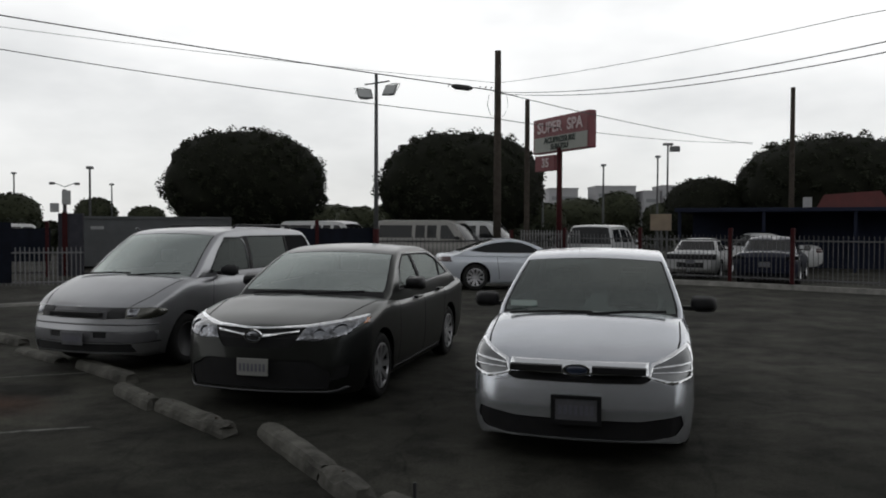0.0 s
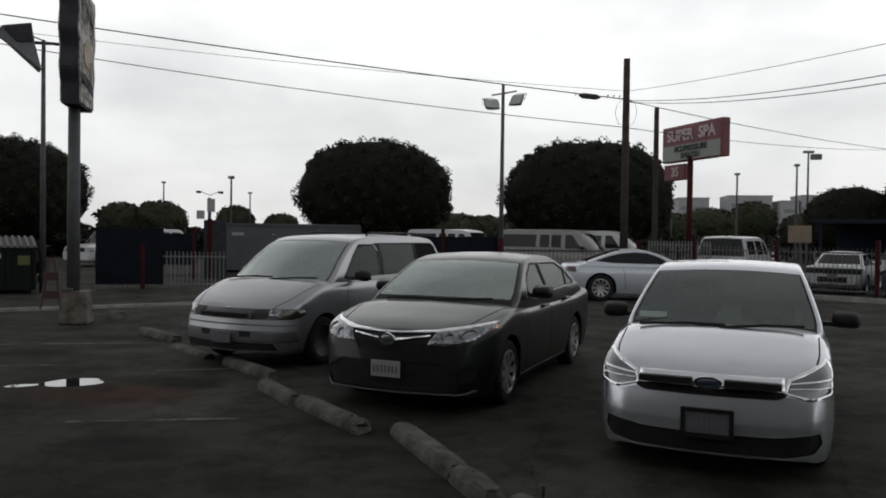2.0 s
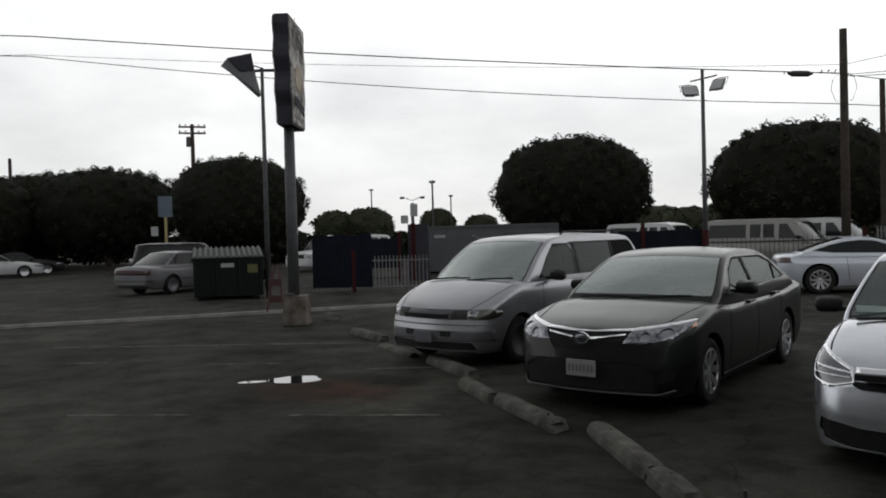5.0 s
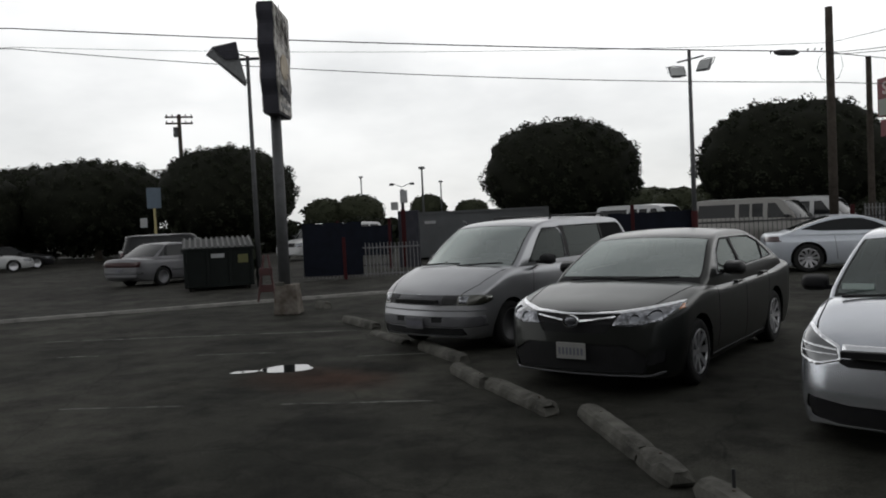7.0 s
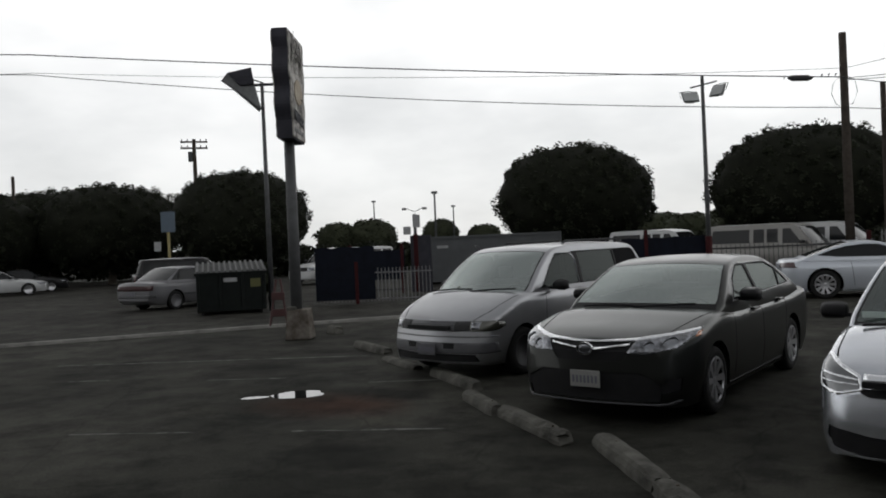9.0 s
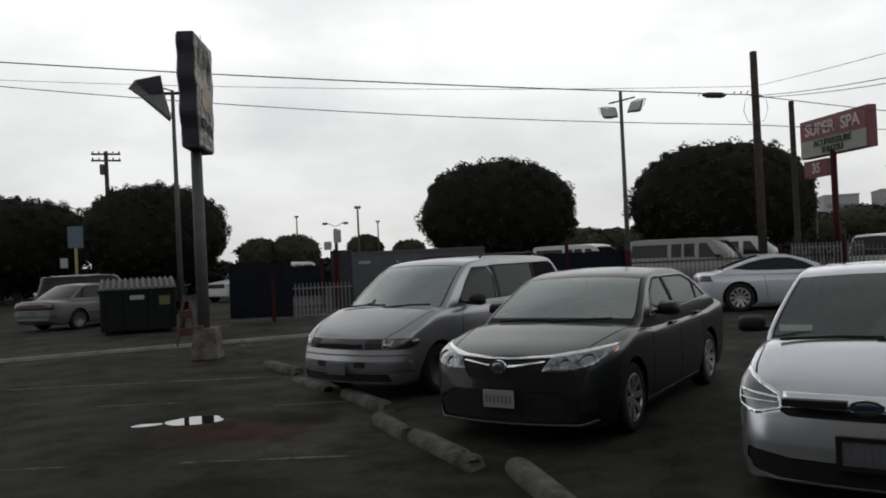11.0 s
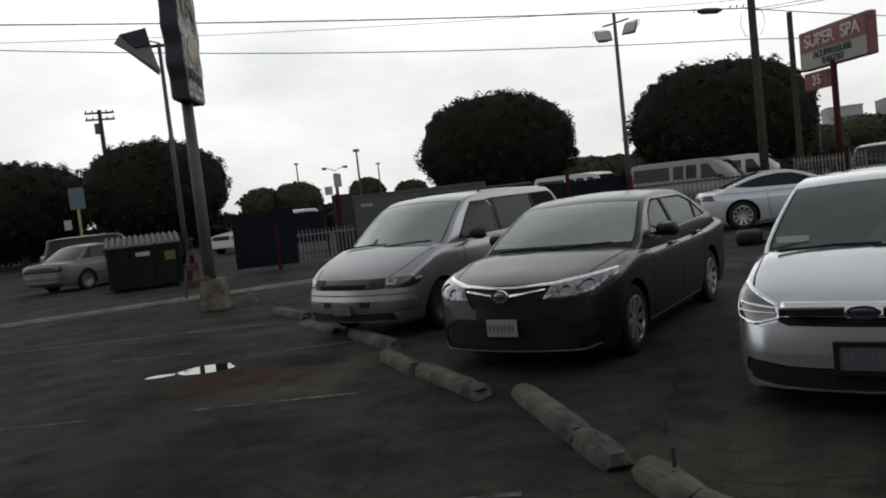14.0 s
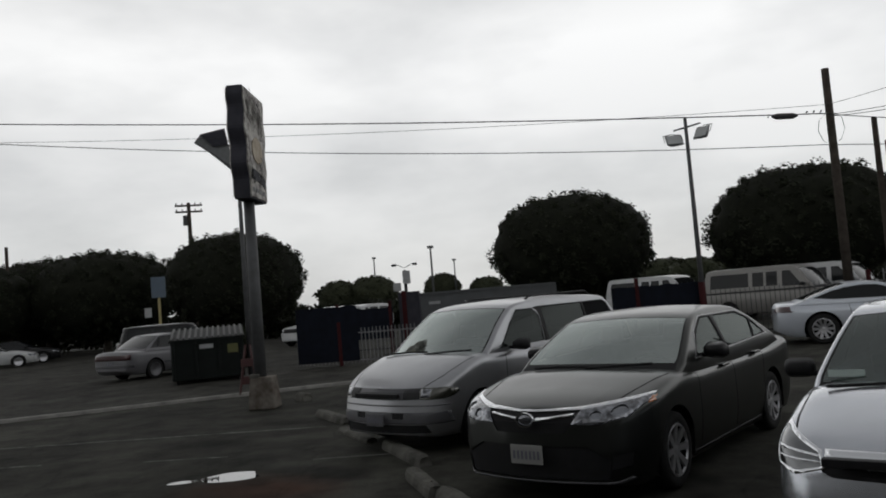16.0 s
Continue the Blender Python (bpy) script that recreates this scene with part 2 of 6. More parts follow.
BLACK_GLASS = material("black_quarter_glass", (0.006, 0.006, 0.007), 0.35, ior=1.05)
FAR_GLASS = material("dark_window_glass", (0.010, 0.011, 0.012), 0.10, ior=1.32)
CABIN = material("car_cabin_trim", (0.045, 0.045, 0.043), 0.85, vary=0.2, scale=6)
SEAT = material("grey_seat_fabric", (0.17, 0.17, 0.165), 0.9, vary=0.2, scale=14)
PLATE = material("licence_plate", (0.25, 0.25, 0.24), 0.5, vary=0.06, scale=10)
PLATE_DARK = material("dull_plate", (0.10, 0.10, 0.11), 0.5, vary=0.2, scale=12)
PLATE_INK = material("plate_ink", (0.12, 0.12, 0.15), 0.6)
BADGE_BLUE = material("badge_blue", (0.02, 0.03, 0.06), 0.25, coat=0.8)
PAPER = material("paper_pass", (0.42, 0.50, 0.47), 0.6)
WOOD_POLE = material("creosoted_wood", (0.045, 0.038, 0.032), 0.9, vary=0.4, scale=6, bump=0.6, bump_scale=50, ior=1.2)
STEEL = material("weathered_steel_pole", (0.058, 0.060, 0.063), 0.65, metal=0.2, vary=0.3, scale=5, bump=0.2, bump_scale=40)
FLOOD = material("grey_floodlight_housing", (0.11, 0.114, 0.118), 0.55, metal=0.3, vary=0.2, scale=8)
FLOOD_GLASS = material("floodlight_glass", (0.34, 0.35, 0.35), 0.15, coat=0.5)
RED_PAINT = material("dark_red_paint", (0.034, 0.006, 0.007), 0.65, vary=0.3, scale=6, bump=0.2, bump_scale=40, ior=1.22)
SIGN_RED = material("sign_red_panel", (0.115, 0.016, 0.022), 0.5, vary=0.12, scale=3)
SIGN_WHITE = material("sign_cream_panel", (0.20, 0.21, 0.19), 0.5, vary=0.1, scale=3)
SIGN_INK = material("sign_black_letters", (0.01, 0.02, 0.015), 0.6)
SIGN_LETTER = material("sign_pale_letters", (0.40, 0.33, 0.33), 0.5, vary=0.1, scale=5)
SIGN_SIDE = material("sign_cabinet_side", (0.034, 0.034, 0.042), 0.6, metal=0.2, vary=0.25, scale=4, ior=1.22)
SIGN_FACE = material("faded_sign_face", (0.22, 0.19, 0.18), 0.7, vary=0.6, scale=5.5, amount=0.3, second=(0.48, 0.46, 0.43))
SIGN_FLAKE = material("peeling_sign_vinyl", (0.30, 0.29, 0.28), 0.7, vary=0.5, scale=6, second=(0.55, 0.54, 0.52))
SIGN_OCHRE = material("faded_sign_yellow", (0.36, 0.29, 0.19), 0.7, vary=0.4, scale=6, second=(0.42, 0.36, 0.28))
FENCE_BLUE = material("dark_blue_fence_screen", (0.006, 0.0075, 0.013), 0.85, vary=0.35, scale=4, bump=0.3, bump_scale=70, ior=1.22)
FENCE_BAR = material("grey_fence_bar", (0.034, 0.034, 0.038), 0.6, vary=0.2, scale=7, ior=1.22)
FENCE_PALE = material("pale_fence_bar", (0.06, 0.06, 0.064), 0.6, vary=0.2, scale=7)
SOFT_GAP = material("shallow_panel_gap", (0.07, 0.07, 0.072), 0.8)
GATE_PALE = material("pale_gate_bar", (0.13, 0.13, 0.135), 0.6, vary=0.2, scale=7)
DUMPSTER = material("dark_green_dumpster_steel", (0.006, 0.008, 0.0075), 0.6, vary=0.35, scale=3, bump=0.2, bump_scale=20, ior=1.22)
LID = material("grey_dumpster_lid", (0.07, 0.07, 0.07), 0.55, vary=0.2, scale=5, ior=1.2)
CONTAINER = material("grey_painted_container", (0.082, 0.086, 0.09), 0.7, vary=0.12, scale=1.5, ior=1.2)
BOX_WHITE = material("white_equipment_box", (0.26, 0.265, 0.27), 0.6, vary=0.12, scale=5)
BLUE_SIGN = material("pale_blue_sign", (0.06, 0.085, 0.115), 0.5, vary=0.1, scale=3)
FADED_YELLOW = material("faded_yellow_sticker", (0.075, 0.075, 0.02), 0.6, vary=0.2, scale=5)
YELLOW = material("yellow_post_paint", (0.26, 0.22, 0.10), 0.6, vary=0.2, scale=5)
TAN_BOARD = material("tan_board", (0.18, 0.14, 0.10), 0.7, vary=0.15, scale=4)
BUILDING = material("far_concrete_building", (0.30, 0.30, 0.31), 0.85, vary=0.08, scale=0.08)
BUILDING_GLASS = material("far_window_band", (0.16, 0.17, 0.18), 0.4)
CANOPY = material("navy_canopy", (0.012, 0.015, 0.028), 0.8, vary=0.2, scale=2, ior=1.22)
ROOF_RED = material("red_roof_tiles", (0.075, 0.014, 0.013), 0.7, vary=0.2, scale=4)
BARK = material("fig_bark", (0.055, 0.048, 0.04), 0.95, vary=0.35, scale=5, bump=0.8, bump_scale=25, ior=1.2)
LEAF = material("dark_fig_leaves", (0.017, 0.020, 0.012), 0.75, vary=0.35, scale=1.3, ior=1.2)
# darker copy of the fig leaf colour, with the crown's inner shade put in
LEAF_SHADED = material("shade_coloured_crown_leaves", (0.009, 0.010, 0.0065), 0.95, vary=0.4, scale=3, ior=1.2)
LEAF_OLIVE = material("olive_leaves", (0.030, 0.034, 0.020), 0.75, vary=0.35, scale=1.0, ior=1.2)
STUCCO = material("grey_stucco", (0.13, 0.13, 0.125), 0.95, vary=0.15, scale=1.5, bump=0.4, bump_scale=40)
CABLE = material("cable_black", (0.02, 0.02, 0.022), 0.7)
RUST = material("rust_stained_concrete", (0.10, 0.075, 0.058), 0.95, vary=0.5, scale=4, bump=0.7, bump_scale=30, second=(0.19, 0.175, 0.155), ior=1.2)
ORANGE_RED = material("faded_red_plastic", (0.05, 0.016, 0.016), 0.6, vary=0.2, scale=6)


# ---- building blocks ----
def part(name, bm, mat, parent=None, label="", smooth=False):
    """One mesh object from a bmesh, under a thing or a part."""
    me = bpy.data.meshes.new(name)
    if smooth:
        for f in bm.faces:
            f.smooth = True
    bm.to_mesh(me)
    bm.free()
    me.materials.append(mat)
    ob = new(name, me)
    if parent:
        ob.parent = parent
    if label:
        ob["label"] = label
    return ob


def box(x0, x1, y0, y1, z0, z1, bevel=0.0, bm=None):
    own = bm is None
    bm = bmesh.new() if own else bm
    v = [bm.verts.new((x, y, z)) for x in (x0, x1) for y in (y0, y1) for z in (z0, z1)]
    fs = [bm.faces.new([v[i] for i in q]) for q in ((0, 1, 3, 2), (4, 6, 7, 5), (0, 4, 5, 1), (2, 3, 7, 6), (0, 2, 6, 4), (1, 5, 7, 3))]
    if bevel:
        es = list({e for f in fs for e in f.edges})
        bmesh.ops.bevel(bm, geom=es, offset=bevel, segments=2, affect="EDGES", profile=0.5)
    return bm


def tube(points, radii, sides=12, bm=None, caps=True):
    """A tube along points, with a radius at each."""
    bm = bmesh.new() if bm is None else bm
    pts = [Vector(p) for p in points]
    rings = []
    for i, p in enumerate(pts):
        d = (pts[min(i + 1, len(pts) - 1)] - pts[max(i - 1, 0)]).normalized()
        a = d.cross(Vector((0, 0, 1)) if abs(d.z) < 0.9 else Vector((1, 0, 0))).normalized()
        b = d.cross(a)
        r = radii[i] if isinstance(radii, (list, tuple)) else radii
        rings.append([bm.verts.new(p + r * (math.cos(k * math.tau / sides) * a + math.sin(k * math.tau / sides) * b)) for k in range(sides)])
    for r0, r1 in zip(rings, rings[1:]):
        for k in range(sides):
            bm.faces.new((r0[k], r0[(k + 1) % sides], r1[(k + 1) % sides], r1[k]))
    if caps:
        bm.faces.new(rings[0])
        bm.faces.new(rings[-1][::-1])
    bmesh.ops.recalc_face_normals(bm, faces=bm.faces)
    return bm


def lathe(profile, sides=28, axis="y", caps=True):
    """A surface of revolution round the y axis (or z): profile of (radius, height along the axis)."""
    bm = bmesh.new()
    rings = []
    for r, h in profile:
        ring = []
        for k in range(sides):
            c, s = r * math.cos(k * math.tau / sides), r * math.sin(k * math.tau / sides)
            ring.append(bm.verts.new((c, h, s) if axis == "y" else (c, s, h)))
        rings.append(ring)
    for r0, r1 in zip(rings, rings[1:]):
        for k in range(sides):
            bm.faces.new((r0[k], r0[(k + 1) % sides], r1[(k + 1) % sides], r1[k]))
    if caps and profile[0][0] > 1e-4:
        bm.faces.new(rings[0])
    if caps and profile[-1][0] > 1e-4:
        bm.faces.new(rings[-1][::-1])
    bmesh.ops.remove_doubles(bm, verts=bm.verts, dist=1e-5)
    bmesh.ops.recalc_face_normals(bm, faces=bm.faces)
    return bm


def thing(name, label, category, m=None, group="", kind=""):
    ob = new(name)
    ob.empty_display_size = 0.3
    if m is not None:
        ob.matrix_world = m
    return tagged(ob, label, category, group, kind)


def prism(poly, depth, plane="xz", at=0.0):
    """A flat polygon given depth: in xz it runs from y = at to at + depth, in xy along z."""
    bm = bmesh.new()

    def v(p, d):
        return bm.verts.new((p[0], d, p[1]) if plane == "xz" else ((p[0], p[1], d) if plane == "xy" else (d, p[0], p[1])))

    a = [v(p, at) for p in poly]
    b = [v(p, at + depth) for p in poly]
    bm.faces.new(a)
    bm.faces.new(b[::-1])
    for i in range(len(poly)):
        j = (i + 1) % len(poly)
        bm.faces.new((a[i], b[i], b[j], a[j]))
    bmesh.ops.recalc_face_normals(bm, faces=bm.faces)
    return bm


def letters(text, size, mat, parent, m, font_offset=0.0):
    """Raised lettering, a mesh for each letter."""
    cu = bpy.data.curves.new("lettering", "FONT")
    cu.body, cu.size, cu.extrude, cu.align_x, cu.align_y = text, size, 0.014, "CENTER", "CENTER"
    cu.offset = font_offset
    tmp = new("lettering", cu)
    me = bpy.data.meshes.new_from_object(tmp.evaluated_get(bpy.context.evaluated_depsgraph_get()))
    bpy.data.objects.remove(tmp)
    whole = bmesh.new()
    whole.from_mesh(me)
    bpy.data.meshes.remove(me)
    bmesh.ops.remove_doubles(whole, verts=whole.verts, dist=1e-5)
    left = set(whole.faces)
    while left:
        todo, isle = [left.pop()], []
        while todo:
            f = todo.pop()
            isle.append(f)
            for v in f.verts:
                for o in v.link_faces:
                    if o in left:
                        left.remove(o)
                        todo.append(o)
        g, made = bmesh.new(), {}
        for f in isle:
            g.faces.new([made.setdefault(v, g.verts.new(v.co)) if v not in made else made[v] for v in f.verts])
        part("letter", g, mat, parent).matrix_local = m
    whole.free()


# ---- cars ----
def curve_at(rows, s):
    """A smooth value between rows of (s, value)."""
    if s <= rows[0][0]:
        return rows[0][1]
    if s >= rows[-1][0]:
        return rows[-1][1]
    i = next(k for k in range(len(rows) - 1) if s <= rows[k + 1][0])

    def slope(k):
        k0, k1 = max(k - 1, 0), min(k + 1, len(rows) - 1)
        return (rows[k1][1] - rows[k0][1]) / (rows[k1][0] - rows[k0][0])

    (a, va), (b, vb) = rows[i], rows[i + 1]
    h = b - a
    u = (s - a) / h
    lin = (vb - va) / h
    m0, m1 = slope(i), slope(i + 1)
    if lin > 0:
        m0, m1 = min(max(m0, 0), 3 * lin), min(max(m1, 0), 3 * lin)
    else:
        m0, m1 = max(min(m0, 0), 3 * lin), max(min(m1, 0), 3 * lin)
    return va * (2 * u**3 - 3 * u**2 + 1) + m0 * h * (u**3 - 2 * u**2 + u) + vb * (3 * u**2 - 2 * u**3) + m1 * h * (u**3 - u**2)


def inside(poly, x, y):
    hit = False
    for (x0, y0), (x1, y1) in zip(poly, poly[1:] + poly[:1]):
        if (y0 > y) != (y1 > y) and x < (x1 - x0) * (y - y0) / (y1 - y0) + x0:
            hit = not hit
    return hit


def cut_out(bm, poly, axes, near, name, mat, parent, offset=0.0, label="", remove=False, keep=False):
    """Cuts the surface along a polygon, seen along the third axis, and lifts the inside out as a part of its own."""
    a, b = axes
    lo = [min(p[k] for p in poly) - 0.02 for k in (0, 1)]
    hi = [max(p[k] for p in poly) + 0.02 for k in (0, 1)]

    def touched():
        out = []
        for f in bm.faces:
            u = [v.co[a] for v in f.verts]
            w = [v.co[b] for v in f.verts]
            if max(u) > lo[0] and min(u) < hi[0] and max(w) > lo[1] and min(w) < hi[1] and near(f):
                out.append(f)
        return out

    for (x0, y0), (x1, y1) in zip(poly, poly[1:] + poly[:1]):
        n, co = [0.0] * 3, [0.0] * 3
        n[a], n[b], co[a], co[b] = y1 - y0, x0 - x1, x0, y0
        fs = touched()
        geom = list({v for f in fs for v in f.verts}) + list({e for f in fs for e in f.edges}) + fs
        bmesh.ops.bisect_plane(bm, geom=geom, dist=1e-5, plane_co=co, plane_no=n)
        bm.normal_update()
    chosen = [f for f in touched() if inside(poly, f.calc_center_median()[a], f.calc_center_median()[b])]
    if not chosen:
        return None
    piece = bmesh.new()
    bm.normal_update()
    made = {}
    for f in chosen:
        for v in f.verts:
            if v not in made:
                made[v] = piece.verts.new(v.co + v.normal * offset)
        piece.faces.new([made[v] for v in f.verts])
    # stray slivers away from the main piece go
    left, islands = set(piece.faces), []
    while left:
        todo, isle = [left.pop()], []
        while todo:
            f = todo.pop()
            isle.append(f)
            for e in f.edges:
                for o in e.link_faces:
                    if o in left:
                        left.remove(o)
                        todo.append(o)
        islands.append(isle)
    if len(islands) > 1:
        sizes = [sum(f.calc_area() for f in i) for i in islands]
        bmesh.ops.delete(piece, geom=[f for i, z in zip(islands, sizes) if z < 0.04 * sum(sizes) for f in i], context="FACES")
        made = {v: q for v, q in made.items() if q.is_valid}
    home = {made[v]: (v.co.copy(), v.normal.copy()) for v in made}
    if not keep:
        bmesh.ops.delete(bm, geom=chosen, context="FACES")
    if remove:
        piece.free()
        return None
    if offset > 0.001:
        rim = [e for e in piece.edges if len(e.link_faces) == 1]
        ext = bmesh.ops.extrude_edge_only(piece, edges=rim)
        for v in [q for q in ext["geom"] if isinstance(q, bmesh.types.BMVert)]:
            for e in v.link_edges:
                o = e.other_vert(v)
                if o in home:
                    v.co = home[o][0] - home[o][1] * 0.004
                    break
    return part(name, piece, mat, parent, label, smooth=True)


def wheel(parent, name, x, y, r, spokes, mat_rim, side, width=0.2, hub=0.62):
    """A wheel with tyre and rim; side +1 shows its face to +y."""
    w = part(name, lathe([(r * 0.64, -width / 2), (r * 0.90, -width / 2), (r * 0.975, -width * 0.40), (r, -width * 0.25), (r, width * 0.25), (r * 0.975, width * 0.40), (r * 0.90, width / 2), (r * 0.66, width * 0.46), (r * 0.64, width * 0.3)], 36, caps=False), RUBBER, parent, "black rubber tyre", smooth=True)
    w.matrix_local = pose(x, y, r)
    rim = lathe([(0.0, -0.02), (r * 0.60, -0.02), (r * 0.62, width * 0.42), (r * 0.665, width * 0.48), (r * 0.69, width * 0.47), (r * 0.69, width * 0.40)], 36, caps=not spokes)
    # spoked rims get a black dish: the shade between spokes, as colour
    ob = part("rim", rim, SEAM if spokes else mat_rim, w, smooth=True)
    face = bmesh.new()
    for k in range(spokes):
        g = box(0.02, r * 0.67, -0.013, 0.013, -r * 0.075, r * 0.075)
        for v in g.verts:
            out = v.co.x / (r * 0.67)
            v.co.y += width * (0.30 + 0.14 * out)
            v.co.z *= 0.75 + 0.6 * out
        bmesh.ops.rotate(g, verts=g.verts, cent=(0, 0, 0), matrix=Matrix.Rotation(k * math.tau / spokes, 3, "Y"))
        me = bpy.data.meshes.new("tmp")
        g.to_mesh(me)
        g.free()
        face.from_mesh(me)
        bpy.data.meshes.remove(me)
    if spokes:
        ring = lathe([(r * 0.62, width * 0.42), (r * 0.64, width * 0.50), (r * 0.685, width * 0.485), (r * 0.69, width * 0.40)], 36, caps=False)
        me = bpy.data.meshes.new("tmp")
        ring.to_mesh(me)
        ring.free()
        face.from_mesh(me)
        bpy.data.meshes.remove(me)
        part("spokes", face, mat_rim, w, "alloy spokes")
    else:
        face.free()
    part("hub_cap", lathe([(0.0, width * 0.40), (r * 0.16, width * 0.38), (r * 0.18, width * 0.3)], 18), mat_rim, w, smooth=True)
    if side < 0:
        w.matrix_local = pose(x, y, r, 0, 0, 180)
    return w


def greenhouse(p, top, paint, glass, side_glass):
    """The upper body as cross sections along the roof line: pillars, screens, roof and side windows with their trim."""
    line, belt, H = p["roofline"], p["belt"], p["H"]
    wb, wr = p["wbelt"] / 2, p["wroof"] / 2
    s0, s1, r0, r1 = p["screens"]
    base, first, final = belt - 0.10, line[0][0], line[-1][0]
    bow, rbow, arc = p.get("screen_bow", 0.15), p.get("rear_screen_bow", 0.10), p.get("pillar", 0.05)

    def wide(z):
        u = max(0.0, (z - belt) / (H - belt))
        return wb - (wb - wr) * u ** 1.15

    marks = [first, s0 - 0.10, s0 - 0.018, s0, s1, s1 + 0.016, r0 - 0.014, r0, r1, r1 + 0.014, final]
    stations = []
    for a, b in zip(marks, marks[1:]):
        n = max(1, int((b - a) / 0.06))
        stations += [a + (b - a) * q / n for q in range(n)]
    stations.append(final)
    bm, rows = bmesh.new(), []
    across = [1.0, 0.975, 0.86, 0.72, 0.58, 0.44, 0.30, 0.15, 0.0]
    for s in stations:
        zr = curve_at(line, s)
        taper = 1 - 0.03 * ((s - (first + final) / 2) / ((final - first) / 2)) ** 2
        rc = min(arc, max(0.004, (zr - base) * 0.5))
        crown = 0.028 * min(1.0, max(0.2, (zr - base) / 0.3))
        ze = zr - crown - rc
        half = []
        for q in range(9):
            z = base + (max(ze, base + 0.001) - base) * q / 8
            half.append((wide(z) * taper, z))
        ye = half[-1][0]
        for q in range(1, 6):
            a = math.pi / 2 * q / 5
            half.append((ye - rc * (1 - math.cos(a)) - 0.15 * rc * q / 5, half[8][1] + rc * math.sin(a)))
        yt, zt = half[-1]
        for f in across[1:]:
            half.append((yt * f, zt + crown * (1 - f * f)))
        ring = half + [(-y, z) for y, z in half[-2::-1]]
        uf, ub = (s - first) / (1.45 * (s1 - first)), (final - s) / (2.0 * (final - r0))
        push = -bow * max(0.0, 1 - uf) ** 1.5 + rbow * max(0.0, 1 - ub) ** 1.5
        rows.append([bm.verts.new((-s + push * (y / wb) ** 2, y, z)) for y, z in ring])
    edge_i, last_i = 13, len(rows[0]) - 1
    pieces = {"windscreen": [], "windscreen_seal": [], "rear_window": [], "rear_seal": []}
    for n, (a, b) in enumerate(zip(rows, rows[1:])):
        m = (stations[n] + stations[n + 1]) / 2
        for q in range(last_i):
            key = None
            on_top, inner = edge_i <= q < last_i - edge_i, edge_i + 1 <= q < last_i - edge_i - 1
            if on_top and s0 - 0.10 < m < s1 + 0.016:
                key = "windscreen" if inner and s0 < m < s1 else "windscreen_seal"
            elif on_top and r0 - 0.014 < m < r1 + 0.014:
                key = "rear_window" if inner and r0 < m < r1 else "rear_seal"
            if key:
                pieces[key].append([v.co.copy() for v in (a[q], b[q], b[q + 1], a[q + 1])])
            else:
                bm.faces.new((a[q], b[q], b[q + 1], a[q + 1]))
    for key, mat, lab in (("windscreen", glass, "sky-reflecting windscreen"), ("windscreen_seal", PLASTIC, ""), ("rear_window", side_glass, ""), ("rear_seal", PLASTIC, "")):
        g = bmesh.new()
        for quad in pieces[key]:
            g.faces.new([g.verts.new(c) for c in quad])
        bmesh.ops.remove_doubles(g, verts=g.verts, dist=1e-5)
        bmesh.ops.recalc_face_normals(g, faces=g.faces)
        if g.faces and sum(f.normal.z for f in g.faces) < 0:
            bmesh.ops.reverse_faces(g, faces=g.faces)
        part(key, g, mat, top, lab, smooth=True)
    bmesh.ops.recalc_face_normals(bm, faces=bm.faces)
    if sum(f.normal.z for f in bm.faces) < 0:
        bmesh.ops.reverse_faces(bm, faces=bm.faces)
    bm.normal_update()
    for sgn in (1, -1):
        def flank(f, sgn=sgn):
            return f.normal.y * sgn > 0.45

        for k, (poly, mat) in enumerate(p["windows"]):
            cut_out(bm, [(-s, z) for s, z in poly], (0, 2), flank, "side_window", mat or side_glass, top, -0.006)
        for poly, mat, lab in p.get("window_trim", ()):
            cut_out(bm, [(-s, z) for s, z in poly], (0, 2), flank, "window_trim", mat, top, 0.002, lab)
    part("roof", bm, paint, top, smooth=True)
    return wide


